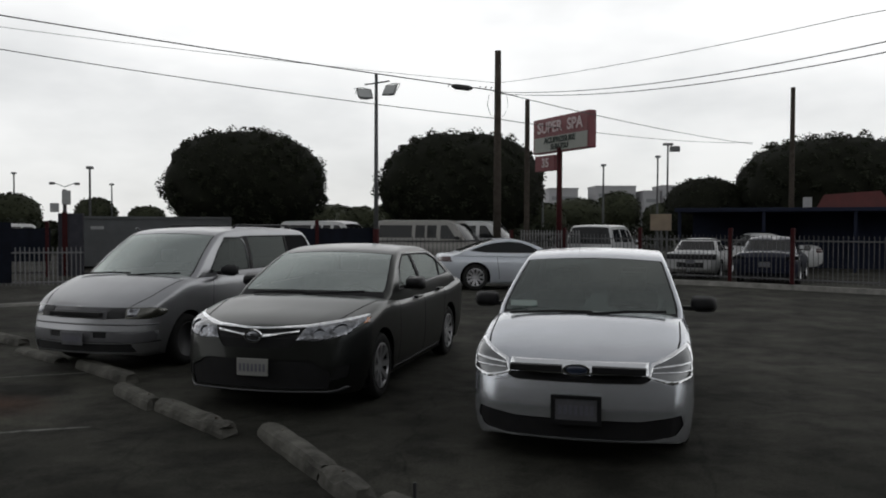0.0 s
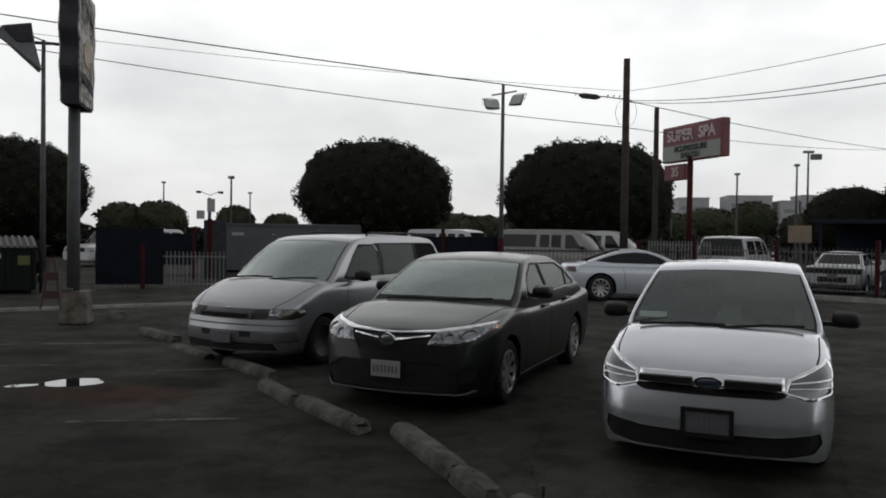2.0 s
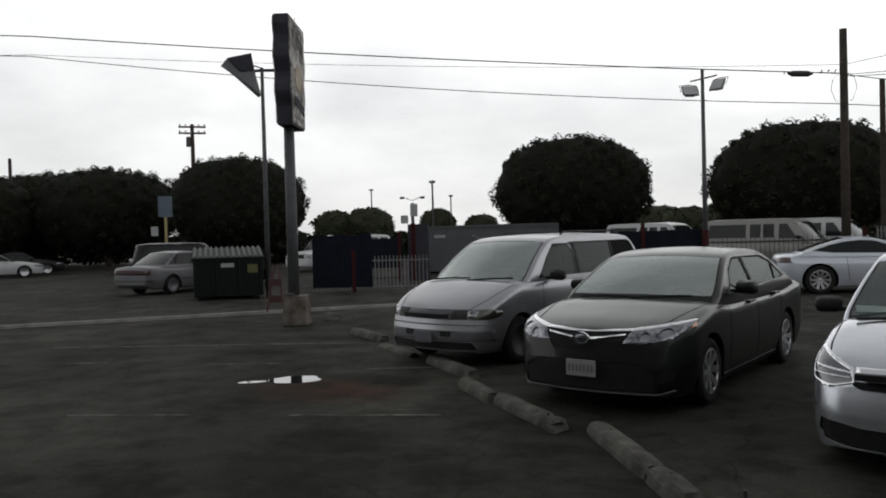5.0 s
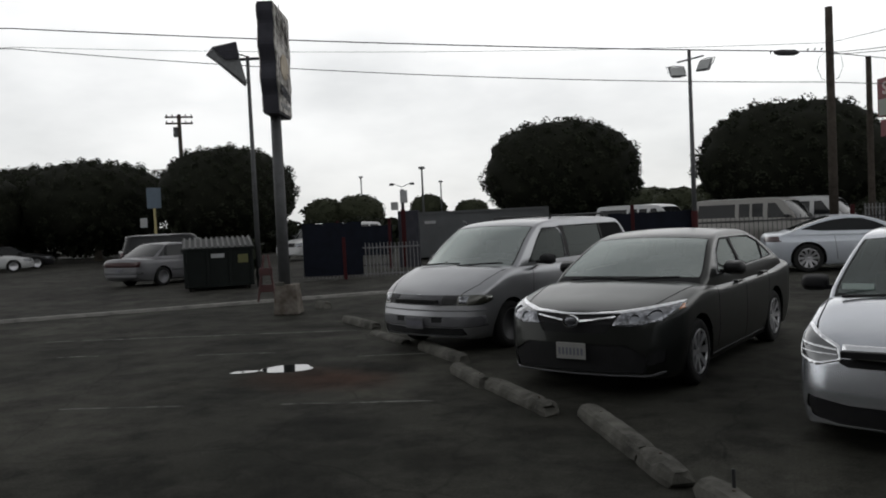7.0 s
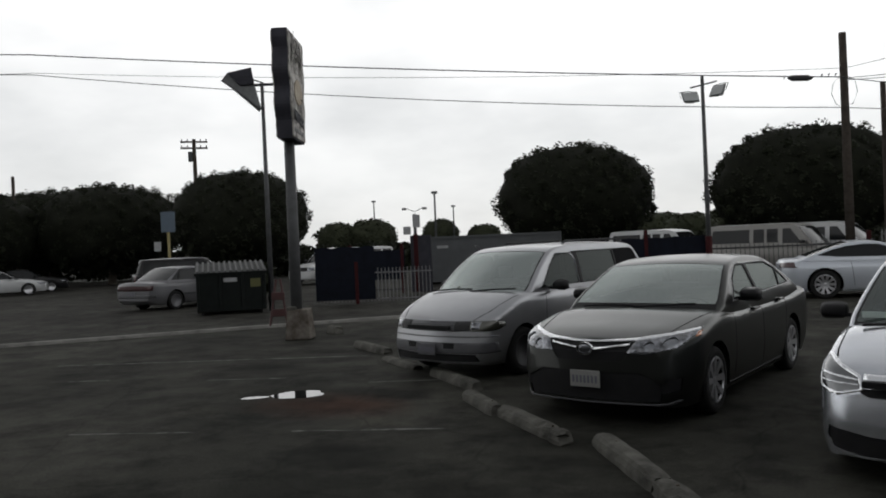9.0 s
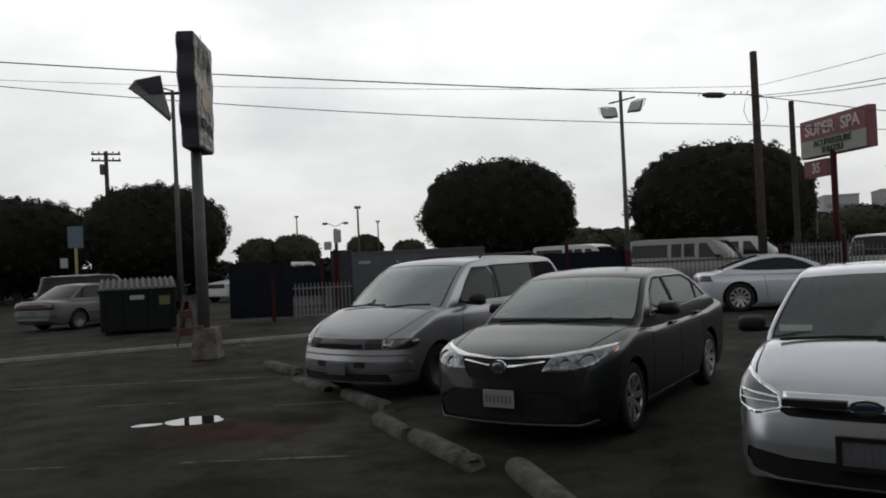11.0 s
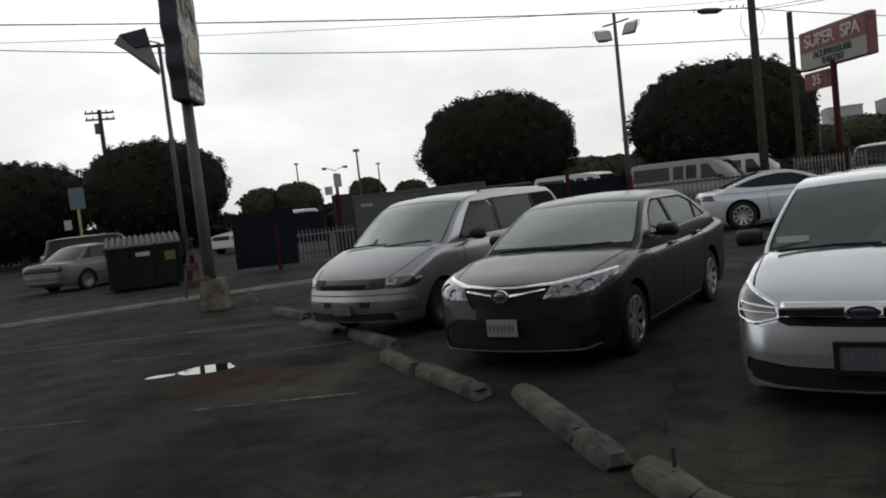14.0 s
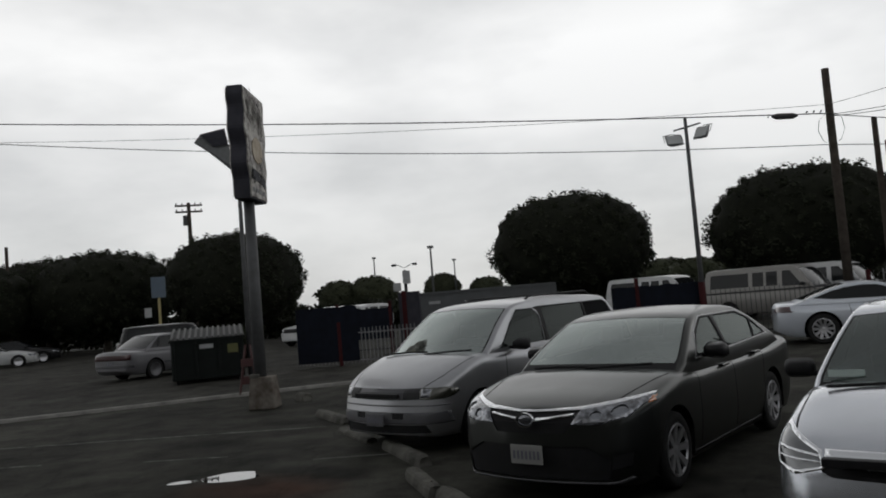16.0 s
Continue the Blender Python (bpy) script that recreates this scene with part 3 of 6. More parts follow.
def car(name, label, m, p, paint, glass=None, side_glass=None, group=""):
    """A car from its main sizes. Its own x points ahead, y to its left, and its origin lies on the ground under the nose."""
    L, W, H, belt = p["L"], p["W"] / 2, p["H"], p["belt"]
    glass, side_glass = glass or GLASS, side_glass or SIDE_GLASS
    top = thing(name, label, p.get("category", "car"), m, group)
    zb = p.get("clear", 0.2)
    fine = p.get("fine", True)
    # lower body: cross sections from nose to tail
    front_r, rear_r = p.get("front_round", 0.75), p.get("rear_round", 0.8)
    cl, crl = p.get("corner", 0.6), p.get("rear_corner", 0.45)
    st = [0, 0.012, 0.035, 0.07, 0.12, 0.18, 0.25, 0.33, 0.42, 0.52, 0.64]
    mid = [0.64 + (L - 1.16) * k / (26 if fine else 12) for k in range(1, 26 if fine else 12)]
    stations = st + mid + [L - k for k in (0.52, 0.40, 0.30, 0.2, 0.12, 0.07, 0.03, 0.01, 0)]
    cols = 36 if fine else 20
    n_sup, tuck = p.get("square", 5.0), p.get("tuck", 0.93)
    bow, rbow = p.get("bow", 0.16), p.get("rear_bow", 0.08)

    def section(s):
        h = W * (1 - (1 - front_r) * max(0, 1 - s / cl) ** 2.4 - (1 - rear_r) * max(0, 1 - (L - s) / crl) ** 2.4)
        zt = curve_at(p["deck"], s)
        low = zb + p.get("chin", 0.02) * max(0, 1 - s / 0.3) ** 2 + 0.14 * max(0, 1 - (L - s) / 0.5) ** 2
        e0 = max(0, 1 - s / 0.09) ** 2
        zm = low + (zt - low) * p.get("waist", 0.55)
        pts = []
        for k in range(6):
            u = k / 6
            pts.append((h * (tuck + (1 - tuck) * math.sin(u * math.pi / 2)) - 0.04 * (1 - u) ** 3, low + (zm - low) * u))
        for k in range(cols + 1):
            a = math.pi * k / cols
            c, q = math.cos(a), math.sin(a)
            y = h * (1 - p.get("tumble", 0.03) * abs(q)) * math.copysign(abs(c) ** (2 / n_sup), c)
            z = zm + (zt - zm) * abs(q) ** (2 / n_sup) - p.get("crown", 0.05) * (abs(y) / h) ** 2 * (abs(q) ** 2)
            pts.append((y, z))
        for k in range(5, -1, -1):
            pts.append((-pts[k][0], pts[k][1]))
        pull = 1 - 0.05 * e0
        cz = (low + zt) / 2
        return [(y * pull, cz + (z - cz) * pull) for y, z in pts]

    def place(s, y, z):
        x = -s - bow * (y / W) ** 2 * math.exp(-s / 0.5) + rbow * (y / W) ** 2 * math.exp(-(L - s) / 0.4)
        rake = p.get("rake", 0.08) * max(0, (z - 0.45)) * math.exp(-s / 0.25)
        return Vector((x - rake, y, z))

    bm = bmesh.new()
    rings = []
    for s in stations:
        rings.append([bm.verts.new(place(s, y, z)) for y, z in section(s)])
    for r0, r1 in zip(rings, rings[1:]):
        for i in range(len(r0) - 1):
            bm.faces.new((r0[i], r0[i + 1], r1[i + 1], r1[i]))
        bm.faces.new((r0[-1], r0[0], r1[0], r1[-1]))
    for ring, s, flip in ((rings[0], 0, False), (rings[-1], L, True)):
        nrow = len(ring) // 2
        ncol = 14
        grid = []
        for i in range(nrow + 1):
            a, b = ring[i], ring[len(ring) - 1 - i]
            if a == b:
                grid.append([a] * (ncol + 1))
                continue
            row = [a]
            for k in range(1, ncol):
                y = a.co.y + (b.co.y - a.co.y) * k / ncol
                row.append(bm.verts.new(place(s, y, a.co.z)))
            grid.append(row + [b])
        for i in range(nrow):
            if grid[i + 1][0] == grid[i + 1][-1]:
                break
            if i + 1 > len(ring) - 2 - i:
                break
            for k in range(ncol):
                q = [grid[i][k], grid[i + 1][k], grid[i + 1][k + 1], grid[i][k + 1]]
                q = list(dict.fromkeys(q))
                if len(q) > 2:
                    try:
                        bm.faces.new(q)
                    except ValueError:
                        pass
    bmesh.ops.remove_doubles(bm, verts=bm.verts, dist=0.0008)
    bmesh.ops.holes_fill(bm, edges=[e for e in bm.edges if e.is_boundary], sides=0)
    bmesh.ops.recalc_face_normals(bm, faces=bm.faces)
    bm.normal_update()
    # wheel arches
    xf, xr, r = -p["fo"], -p["fo"] - p["wb"], p["r"]
    for xc in (xf, xr):
        for sgn in (1, -1):
            poly = [(xc + r * 1.17 * math.cos(k * math.tau / 22), r + r * 1.17 * math.sin(k * math.tau / 22)) for k in range(22)]
            cut_out(bm, poly, (0, 2), lambda f, sgn=sgn: f.calc_center_median().y * sgn > W * 0.55, "arch", SEAM, top, remove=True)
    body_parts = []
    # parts let into the front, the rear and the sides
    for nm, poly, mat, off, where, lab in p.get("cuts", ()):
        for sgn in ((1, -1) if not where.endswith("one") else (1,)):
            if where.startswith("front"):
                q = [(y * W * sgn, z) for y, z in poly]
                cut_out(bm, q, (1, 2), lambda f: f.normal.x > 0.12 and f.calc_center_median().x > -0.75, nm, mat, top, off, lab)
            elif where.startswith("rear"):
                q = [(y * W * sgn, z) for y, z in poly]
                cut_out(bm, q, (1, 2), lambda f: f.normal.x < -0.12 and f.calc_center_median().x < -L + 0.6, nm, mat, top, off, lab)
            elif where.startswith("side"):
                q = [(-s, z) for s, z in poly]
                cut_out(bm, q, (0, 2), lambda f, sgn=sgn: f.normal.y * sgn > 0.35, nm, mat, top, off, lab)
            elif where.startswith("top"):
                q = [(-s, y * W * sgn) for s, y in poly]
                cut_out(bm, q, (0, 1), lambda f: f.normal.z > 0.25 and f.calc_center_median().z > curve_at(p["deck"], max(0.0, -f.calc_center_median().x)) - 0.11, nm, mat, top, off, lab)
    part("body", bm, paint, top, smooth=True)
    # inner wheel housings and underside
    for xc in (xf, xr):
        for sgn in (1, -1):
            g = bmesh.new()
            arc = [(xc + r * 1.16 * math.cos(a), r + r * 1.16 * math.sin(a)) for a in [math.pi * (-0.1 + 1.2 * k / 16) for k in range(17)]]
            outer = [g.verts.new((x, sgn * (W - 0.02), z)) for x, z in arc]
            inner = [g.verts.new((x, sgn * (W - 0.34), z)) for x, z in arc]
            for k in range(16):
                g.faces.new((outer[k], outer[k + 1], inner[k + 1], inner[k]))
            g.faces.new(inner)
            part("wheel_housing", g, SEAM, top)
    # cabin
    cf, rf, rr, cr = p["cabin"]
    wbelt, wroof = p["wbelt"] / 2, p["wroof"] / 2
    if p.get("roofline"):
        wide = greenhouse(p, top, paint, glass, side_glass)
    else:
        # level outlines from the belt to the roof
        g = bmesh.new()
        N = 72 if fine else 44
        nn = p.get("cabin_square", 8.0)
        screen_bow = p.get("screen_bow", 0.13)
        rings = []
        levels = [0, 0.12, 0.25, 0.4, 0.55, 0.7, 0.82, 0.9, 0.95, 0.985, 1.0]
        base = belt - 0.10

        def shape(a):
            c, q = math.cos(a), math.sin(a)
            return (math.copysign(abs(c) ** (2 / nn), c), math.copysign(abs(q) ** (2 / nn), q))

        # points spread evenly round the outline
        many = [shape(math.tau * k / 2000) for k in range(2001)]
        run = [0.0]
        for (ax, ay), (bx, by) in zip(many, many[1:]):
            run.append(run[-1] + math.hypot((bx - ax) * 1.4, by - ay))
        even, j = [], 0
        for k in range(N):
            while run[j] < run[-1] * k / N:
                j += 1
            even.append(many[j])

        def outline(k, x0, x1, w):
            ux, uy = even[k]
            return ((x0 + x1) / 2 + (x1 - x0) / 2 * ux - screen_bow * (uy * uy) * (1 if ux > 0 else -0.6) * abs(ux), w * uy)

        for v in levels:
            z = base + (H - 0.045 - base) * v
            ease = v if v < 0.9 else v + (v - 0.9) * 0.9
            x0, x1 = -(cf + (rf - cf) * ease), -(cr + (rr - cr) * ease)
            w = wbelt + (wroof - wbelt) * (v ** 1.25) - 0.05 * max(0, (v - 0.9) / 0.1) ** 2
            ring = []
            for k in range(N):
                x, y = outline(k, x1, x0, w)
                ring.append(g.verts.new((x, y, z)))
            rings.append(ring)
        last = [v.co.copy() for v in rings[-1]]
        cen = sum(last, Vector()) / N
        for k, sc in enumerate((0.97, 0.9, 0.75, 0.5, 0.25)):
            rings.append([g.verts.new((cen.x + (c.x - cen.x) * sc, c.y * sc, H - 0.045 * sc ** 3)) for c in last])
        for r0, r1 in zip(rings, rings[1:]):
            for k in range(N):
                g.faces.new((r0[k], r0[(k + 1) % N], r1[(k + 1) % N], r1[k]))
        tip = g.verts.new((cen.x, 0, H))
        for k in range(N):
            g.faces.new((rings[-1][k], rings[-1][(k + 1) % N], tip))
        bmesh.ops.recalc_face_normals(g, faces=g.faces)
        g.normal_update()
        zlo, zhi = belt + 0.015, H - p.get("header", 0.115)

        def edge(z, a, b):
            v = (z - base) / (H - 0.045 - base)
            return a + (b - a) * v

        def wide(z):
            v = (z - base) / (H - 0.045 - base)
            return wbelt + (wroof - wbelt) * (v ** 1.25)

        ws = [(-wide(zlo) + 0.06, zlo), (wide(zlo) - 0.06, zlo), (wide(zhi + 0.035) - 0.065, zhi + 0.035), (-wide(zhi + 0.035) + 0.065, zhi + 0.035)]
        seal = [(y * 1.035, z + (0.018 if z > belt + 0.2 else -0.105)) for y, z in ws]
        cut_out(g, ws, (1, 2), lambda f: f.normal.x > 0.2, "windscreen", glass, top, 0.0, "sky-reflecting windscreen")
        cut_out(g, seal, (1, 2), lambda f: f.normal.x > 0.2, "windscreen_seal", PLASTIC, top, 0.0)
        rlo = zlo + p.get("rear_sill", 0.04)
        rw = [(-wide(rlo) + 0.10, rlo), (wide(rlo) - 0.10, rlo), (wide(zhi) - 0.09, zhi), (-wide(zhi) + 0.09, zhi)]
        cut_out(g, rw, (1, 2), lambda f: f.normal.x < -0.25, "rear_window", side_glass, top, 0.0)
        pa, pc, fr = p.get("pillar_a", 0.16), p.get("pillar_c", 0.3), p.get("frame", 0.0)
        splits = p.get("splits", ())
        zs = zlo - p.get("sill", 0.0)
        cuts = [None, *splits, None]
        for sgn in (1, -1):
            for a, b in zip(cuts, cuts[1:]):
                s0b = edge(zlo, cf, rf) + pa if a is None else a[0] + a[1] / 2
                s0t = edge(zhi, cf, rf) + pa if a is None else a[0] + a[1] / 2 + a[2]
                s1b = edge(zlo, cr, rr) - pc if b is None else b[0] - b[1] / 2
                s1t = edge(zhi, cr, rr) - p.get("pillar_ct", pc * 0.7) if b is None else b[0] - b[1] / 2 + b[2]
                poly = [(-s0b, zs), (-s1b, zs + p.get("kick", 0.0) * (1 if b is None else 0)), (-s1t, zhi), (-s0t, zhi)]
                cut_out(g, poly, (0, 2), lambda f, sgn=sgn: f.normal.y * sgn > 0.3, "side_window", side_glass, top, -0.006)
        part("roof", g, paint, top, smooth=True)
    # inside
    if p.get("inside"):
        d = box(-cf - 0.75, -cf - 0.25, -wbelt + 0.1, wbelt - 0.1, belt - 0.22, belt - 0.04, 0.05)
        part("dashboard", d, CABIN, top)
        part("cabin_floor", box(-cr + 0.1, -cf - 0.3, -wbelt + 0.05, wbelt - 0.05, 0.42, 0.46), CABIN, top)
        for row, sx in enumerate(p["inside"]):
            for y in (0.36, -0.36):
                b = box(-sx - 0.14, -sx, y - 0.25, y + 0.25, 0.5, belt + 0.12, 0.05)
                part("seat_back", b, SEAT, top, "grey fabric seat")
                b = box(-sx - 0.11, -sx - 0.02, y - 0.13, y + 0.13, belt + 0.13, belt + 0.32, 0.04)
                part("headrest", b, SEAT, top)
        st_w = lathe([(0.16, -0.014), (0.185, -0.014), (0.185, 0.014), (0.16, 0.014), (0.16, -0.014)], 20, caps=False)
        so = part("steering_wheel", st_w, PLASTIC, top)
        so.matrix_local = pose(-cf - 0.82, 0.36, belt - 0.02, 0, 0, 90) @ pose(0, 0, 0, 65, 0, 0)
    # wheels
    for xc in (xf, xr):
        for sgn in (1, -1):
            wheel(top, "wheel", xc, sgn * (W - 0.12), r, p.get("spokes", 9), p.get("rim_mat", ALLOY), sgn, p.get("tyre", 0.2))
    # door mirrors
    if p.get("mirror"):
        ms, mz, mw = p["mirror"]
        for sgn in (1, -1):
            y0 = sgn * (wide(mz) + p.get("mirror_gap", 0.03))
            g = box(-0.09, 0.07, -mw / 2, mw / 2, -0.075, 0.075, 0.05)
            for v in g.verts:
                if v.co.x > 0:
                    v.co.z *= 0.72
                    v.co.y *= 0.9
            ob = part("door_mirror", g, p.get("mirror_mat", PLASTIC), top, "door mirror", smooth=True)
            ob.matrix_local = pose(-ms, y0 + sgn * (mw / 2 + 0.03), mz + 0.03, 0, 0, -sgn * 8)
            st2 = part("mirror_stalk", box(-0.04, 0.03, min(0, -sgn * (mw / 2 + 0.10)), max(0, -sgn * (mw / 2 + 0.10)), -0.06, -0.02, 0.012), PLASTIC, ob)
            gl = part("mirror_glass", box(-0.097, -0.091, -mw / 2 + 0.02, mw / 2 - 0.02, -0.055, 0.055), CHROME, ob)
    # wipers
    for pts in p.get("wipers", ()):
        part("wiper", tube([Vector(q) - Vector((0, 0, 0.02)) for q in pts], 0.013, 6), PLASTIC, top)
    # number plate with plain bars
    for where, z, wdt, hgt, mat, framed in p.get("plates", ()):
        x0 = (0.012 if where == "front" else -L - 0.012) + p.get("plate_out", 0.0) * (1 if where == "front" else 0)
        out = 0.012 if where == "front" else -0.012
        pl = part("licence_plate", box(min(x0, x0 + out), max(x0, x0 + out), -wdt / 2, wdt / 2, z - hgt / 2, z + hgt / 2, 0.004), mat, top, "licence plate with plain bars")
        if framed:
            fr_b = bmesh.new()
            for y0, y1, z0, z1 in ((-wdt / 2 - 0.03, wdt / 2 + 0.03, hgt / 2, hgt / 2 + 0.025), (-wdt / 2 - 0.03, wdt / 2 + 0.03, -hgt / 2 - 0.03, -hgt / 2), (-wdt / 2 - 0.03, -wdt / 2, -hgt / 2, hgt / 2), (wdt / 2, wdt / 2 + 0.03, -hgt / 2, hgt / 2)):
                box(x0 - 0.01, x0 + 0.022, y0, y1, z + z0, z + z1, 0, fr_b)
            part("plate_frame", fr_b, PLASTIC, pl, "black plate frame")
        for k in range(7):
            y = -wdt * 0.38 + wdt * 0.76 * k / 6
            q = x0 + out + (0.003 if out > 0 else -0.003)
            part("plate_bar", box(min(q, q - out / 2), max(q, q - out / 2), y - wdt * 0.035, y + wdt * 0.035, z - hgt * 0.24, z + hgt * 0.20), PLATE_INK, pl)
    return top


# ---- ground ----
def sheet(name, x0, x1, y0, y1, z, mat, label, category, n=1):
    bm = bmesh.new()
    bmesh.ops.create_grid(bm, x_segments=n, y_segments=n, size=0.5)
    for v in bm.verts:
        v.co = Vector((x0 + (v.co.x + 0.5) * (x1 - x0), y0 + (v.co.y + 0.5) * (y1 - y0), z))
    return tagged(part(name, bm, mat), label, category, kind="structure")


sheet("ground", -900, 900, -600, 1500, 0.0, ASPHALT, "dark worn asphalt of the parking lot with oil stains and cracks", "ground")


def strip(name, pts, width, z, mat, label, category, kind="", height=0.0, seed=0, wob=0.0):
    """A strip along a line on the ground, as paint or as a low kerb."""
    rnd = random.Random(seed)
    bm = bmesh.new()
    P = [Vector((x, y, 0)) for x, y in pts]
    fine = []
    for a, b in zip(P, P[1:]):
        n = max(1, int((b - a).length / 0.25))
        fine += [a.lerp(b, k / n) for k in range(n)]
    fine.append(P[-1])
    rows = []
    for i, q in enumerate(fine):
        d = (fine[min(i + 1, len(fine) - 1)] - fine[max(i - 1, 0)]).normalized()
        nrm = Vector((-d.y, d.x, 0))
        w0, w1 = width / 2 + rnd.uniform(-wob, wob), width / 2 + rnd.uniform(-wob, wob)
        if height:
            rows.append([bm.verts.new(q + nrm * w0), bm.verts.new(q + nrm * (w0 - 0.02) + Vector((0, 0, height))), bm.verts.new(q - nrm * (w1 - 0.02) + Vector((0, 0, height))), bm.verts.new(q - nrm * w1)])
        else:
            rows.append([bm.verts.new(q + nrm * w0 + Vector((0, 0, z))), bm.verts.new(q - nrm * w1 + Vector((0, 0, z)))])
    for r0, r1 in zip(rows, rows[1:]):
        for k in range(len(r0) - 1):
            bm.faces.new((r0[k], r1[k], r1[k + 1], r0[k + 1]))
    bmesh.ops.recalc_face_normals(bm, faces=bm.faces)
    return tagged(part(name, bm, mat), label, category, kind=kind)


# driveway beyond the low kerb
bm = bmesh.new()
bm.faces.new([bm.verts.new((x, y, 0.012)) for x, y in ((-60, -27), (-8.6, 17.6), (-4.5, 21.2), (-4.5, 23.0), (-10, 40), (-60, 60))])
tagged(part("road", bm, ROADWAY), "grey asphalt driveway beyond the low concrete kerb", "road", kind="structure")
strip("kerb", [(-26.0, 2.1), (-14.2, 12.75), (-11.05, 15.6), (-8.6, 17.75), (-5.5, 20.6)], 0.22, 0.0, KERB, "low worn concrete kerb along the driveway", "kerb", "structure", 0.07, 3, 0.006)

for k, (pts, w) in enumerate(((((-11.6, 9.45), (-6.49, 11.25)), 0.07), (((-6.9, 5.58), (-5.6, 6.0)), 0.04), (((-4.6, 6.28), (-3.11, 6.74)), 0.05), (((-5.6, 3.12), (-4.67, 3.38), (-1.03, 4.43)), 0.05), (((-7.7, 8.7), (-6.6, 9.05)), 0.05), (((-7.4, 13.9), (-5.6, 14.6)), 0.08), (((-5.2, 8.95), (-4.3, 9.3)), 0.05), (((-9.9, 8.2), (-9.3, 8.4)), 0.05))):
    strip("parking_line", pts, w, 0.004, LINE, "faded white parking line painted on asphalt", "parking line", "structure", seed=10 + k, wob=0.018)


def blob(name, cx, cy, rx, ry, turn, z, mat, label, category, seed, kind="", rough=0.22):
    rnd = random.Random(seed)
    ph = [rnd.uniform(0, 6.28) for _ in range(5)]
    bm = bmesh.new()
    vs = []
    for k in range(48):
        a = math.tau * k / 48
        f = 1 + rough * sum(math.sin((j + 2) * a + ph[j]) / (j + 1.5) for j in range(5))
        x, y = rx * f * math.cos(a), ry * f * math.sin(a)
        c, s = math.cos(radians(turn)), math.sin(radians(turn))
        vs.append(bm.verts.new((cx + x * c - y * s, cy + x * s + y * c, z)))
    bm.faces.new(vs)
    return tagged(part(name, bm, mat), label, category, kind=kind)


blob("puddle", -5.68, 8.0, 0.34, 0.25, 42, 0.005, WATER, "shallow rain puddle mirroring the white sky", "puddle", 5, rough=0.12)
blob("puddle", -6.12, 7.70, 0.17, 0.085, 38, 0.005, WATER, "small rain puddle mirroring the white sky", "puddle", 9, rough=0.12)

# concrete wheel stops
STOPS = [((-1.50, 6.50), (-0.50, 4.80), 0.20, 0.13, 0), ((-0.36, 4.74), (0.55, 3.35), 0.20, 0.13, 1), ((-2.75, 7.46), (-1.80, 6.43), 0.19, 0.12, 2), ((-3.43, 8.20), (-2.79, 7.42), 0.18, 0.12, 3), ((-4.52, 9.66), (-3.50, 8.66), 0.19, 0.12, 4), ((-7.28, 12.32), (-6.18, 11.42), 0.19, 0.12, 5), ((-9.18, 14.42), (-8.82, 14.18), 0.22, 0.16, 6), ((-5.95, 10.9), (-4.95, 10.0), 0.19, 0.07, 7)]


def wheel_stop(a, b, w, h, seed):
    """A concrete wheel stop; the cracked ones lie in two pieces. Steel pins hold it."""
    rnd = random.Random(40 + seed)
    a, b = Vector((*a, 0)), Vector((*b, 0))
    d = (b - a).normalized()
    length = (b - a).length
    t = thing("wheel_stop", "chipped weathered concrete wheel stop lying on asphalt", "wheel stop", Matrix.Translation(a) @ Matrix.Rotation(math.atan2(d.y, d.x), 4, "Z"), "row of wheel stops")
    prof = [(-0.5, 0.0), (-0.49, 0.35), (-0.42, 0.72), (-0.30, 0.93), (0.0, 1.0), (0.30, 0.93), (0.42, 0.72), (0.49, 0.35), (0.5, 0.0)]
    breaks = {0: (0.0, 0.70, 1.0), 2: (0.0, 0.86, 1.0), 1: (0.0, 0.35, 1.0)}.get(seed, (0.0, 1.0))
    for u0, u1 in zip(breaks, breaks[1:]):
        n = max(6, int(18 * (u1 - u0)))
        bm = bmesh.new()
        rows = []
        slew = rnd.uniform(-0.012, 0.012)
        for i in range(n + 1):
            u = u0 + (u1 - u0) * i / n
            x = u * length + (0.008 if i == 0 and u0 > 0 else 0) - (0.008 if i == n and u1 < 1 else 0)
            ragged = i in (0, n)
            end = 1 - (0.16 if ragged else 0) - (0.05 if i in (1, n - 1) else 0)
            chip = rnd.uniform(0.1, 0.4) if rnd.random() < 0.14 else 0
            side = rnd.choice((-1, 1))
            rows.append([bm.verts.new((x + (rnd.uniform(-0.03, 0.03) if ragged else 0), slew + w * y * end * (1 + rnd.uniform(-0.05, 0.05)), h * z * (1 - (1 - end) * 0.7) * (1 - chip * (y * side > 0.2)) * (1 + rnd.uniform(-0.04, 0.04)))) for y, z in prof])
        for r0, r1 in zip(rows, rows[1:]):
            for k in range(len(prof) - 1):
                bm.faces.new((r0[k], r0[k + 1], r1[k + 1], r1[k]))
        bm.faces.new(rows[0])
        bm.faces.new(rows[-1][::-1])
        bmesh.ops.recalc_face_normals(bm, faces=bm.faces)
        part("concrete_block", bm, CONCRETE, t)
    for u in (0.2, 0.82):
        part("steel_pin", tube([(u * length, 0, 0.02), (u * length, 0, h * 1.0 + 0.006)], 0.012, 8), RUST, t, "rusty steel pin")
    return t


for a, b, w, h, k in STOPS:
    wheel_stop(a, b, w, h, k)
tagged(part("anchor_rod", tube([(-0.18, 4.53, 0.05), (-0.18, 4.53, 0.24)], 0.012, 8), CABLE), "bent black steel anchor rod in a wheel stop", "steel rod")

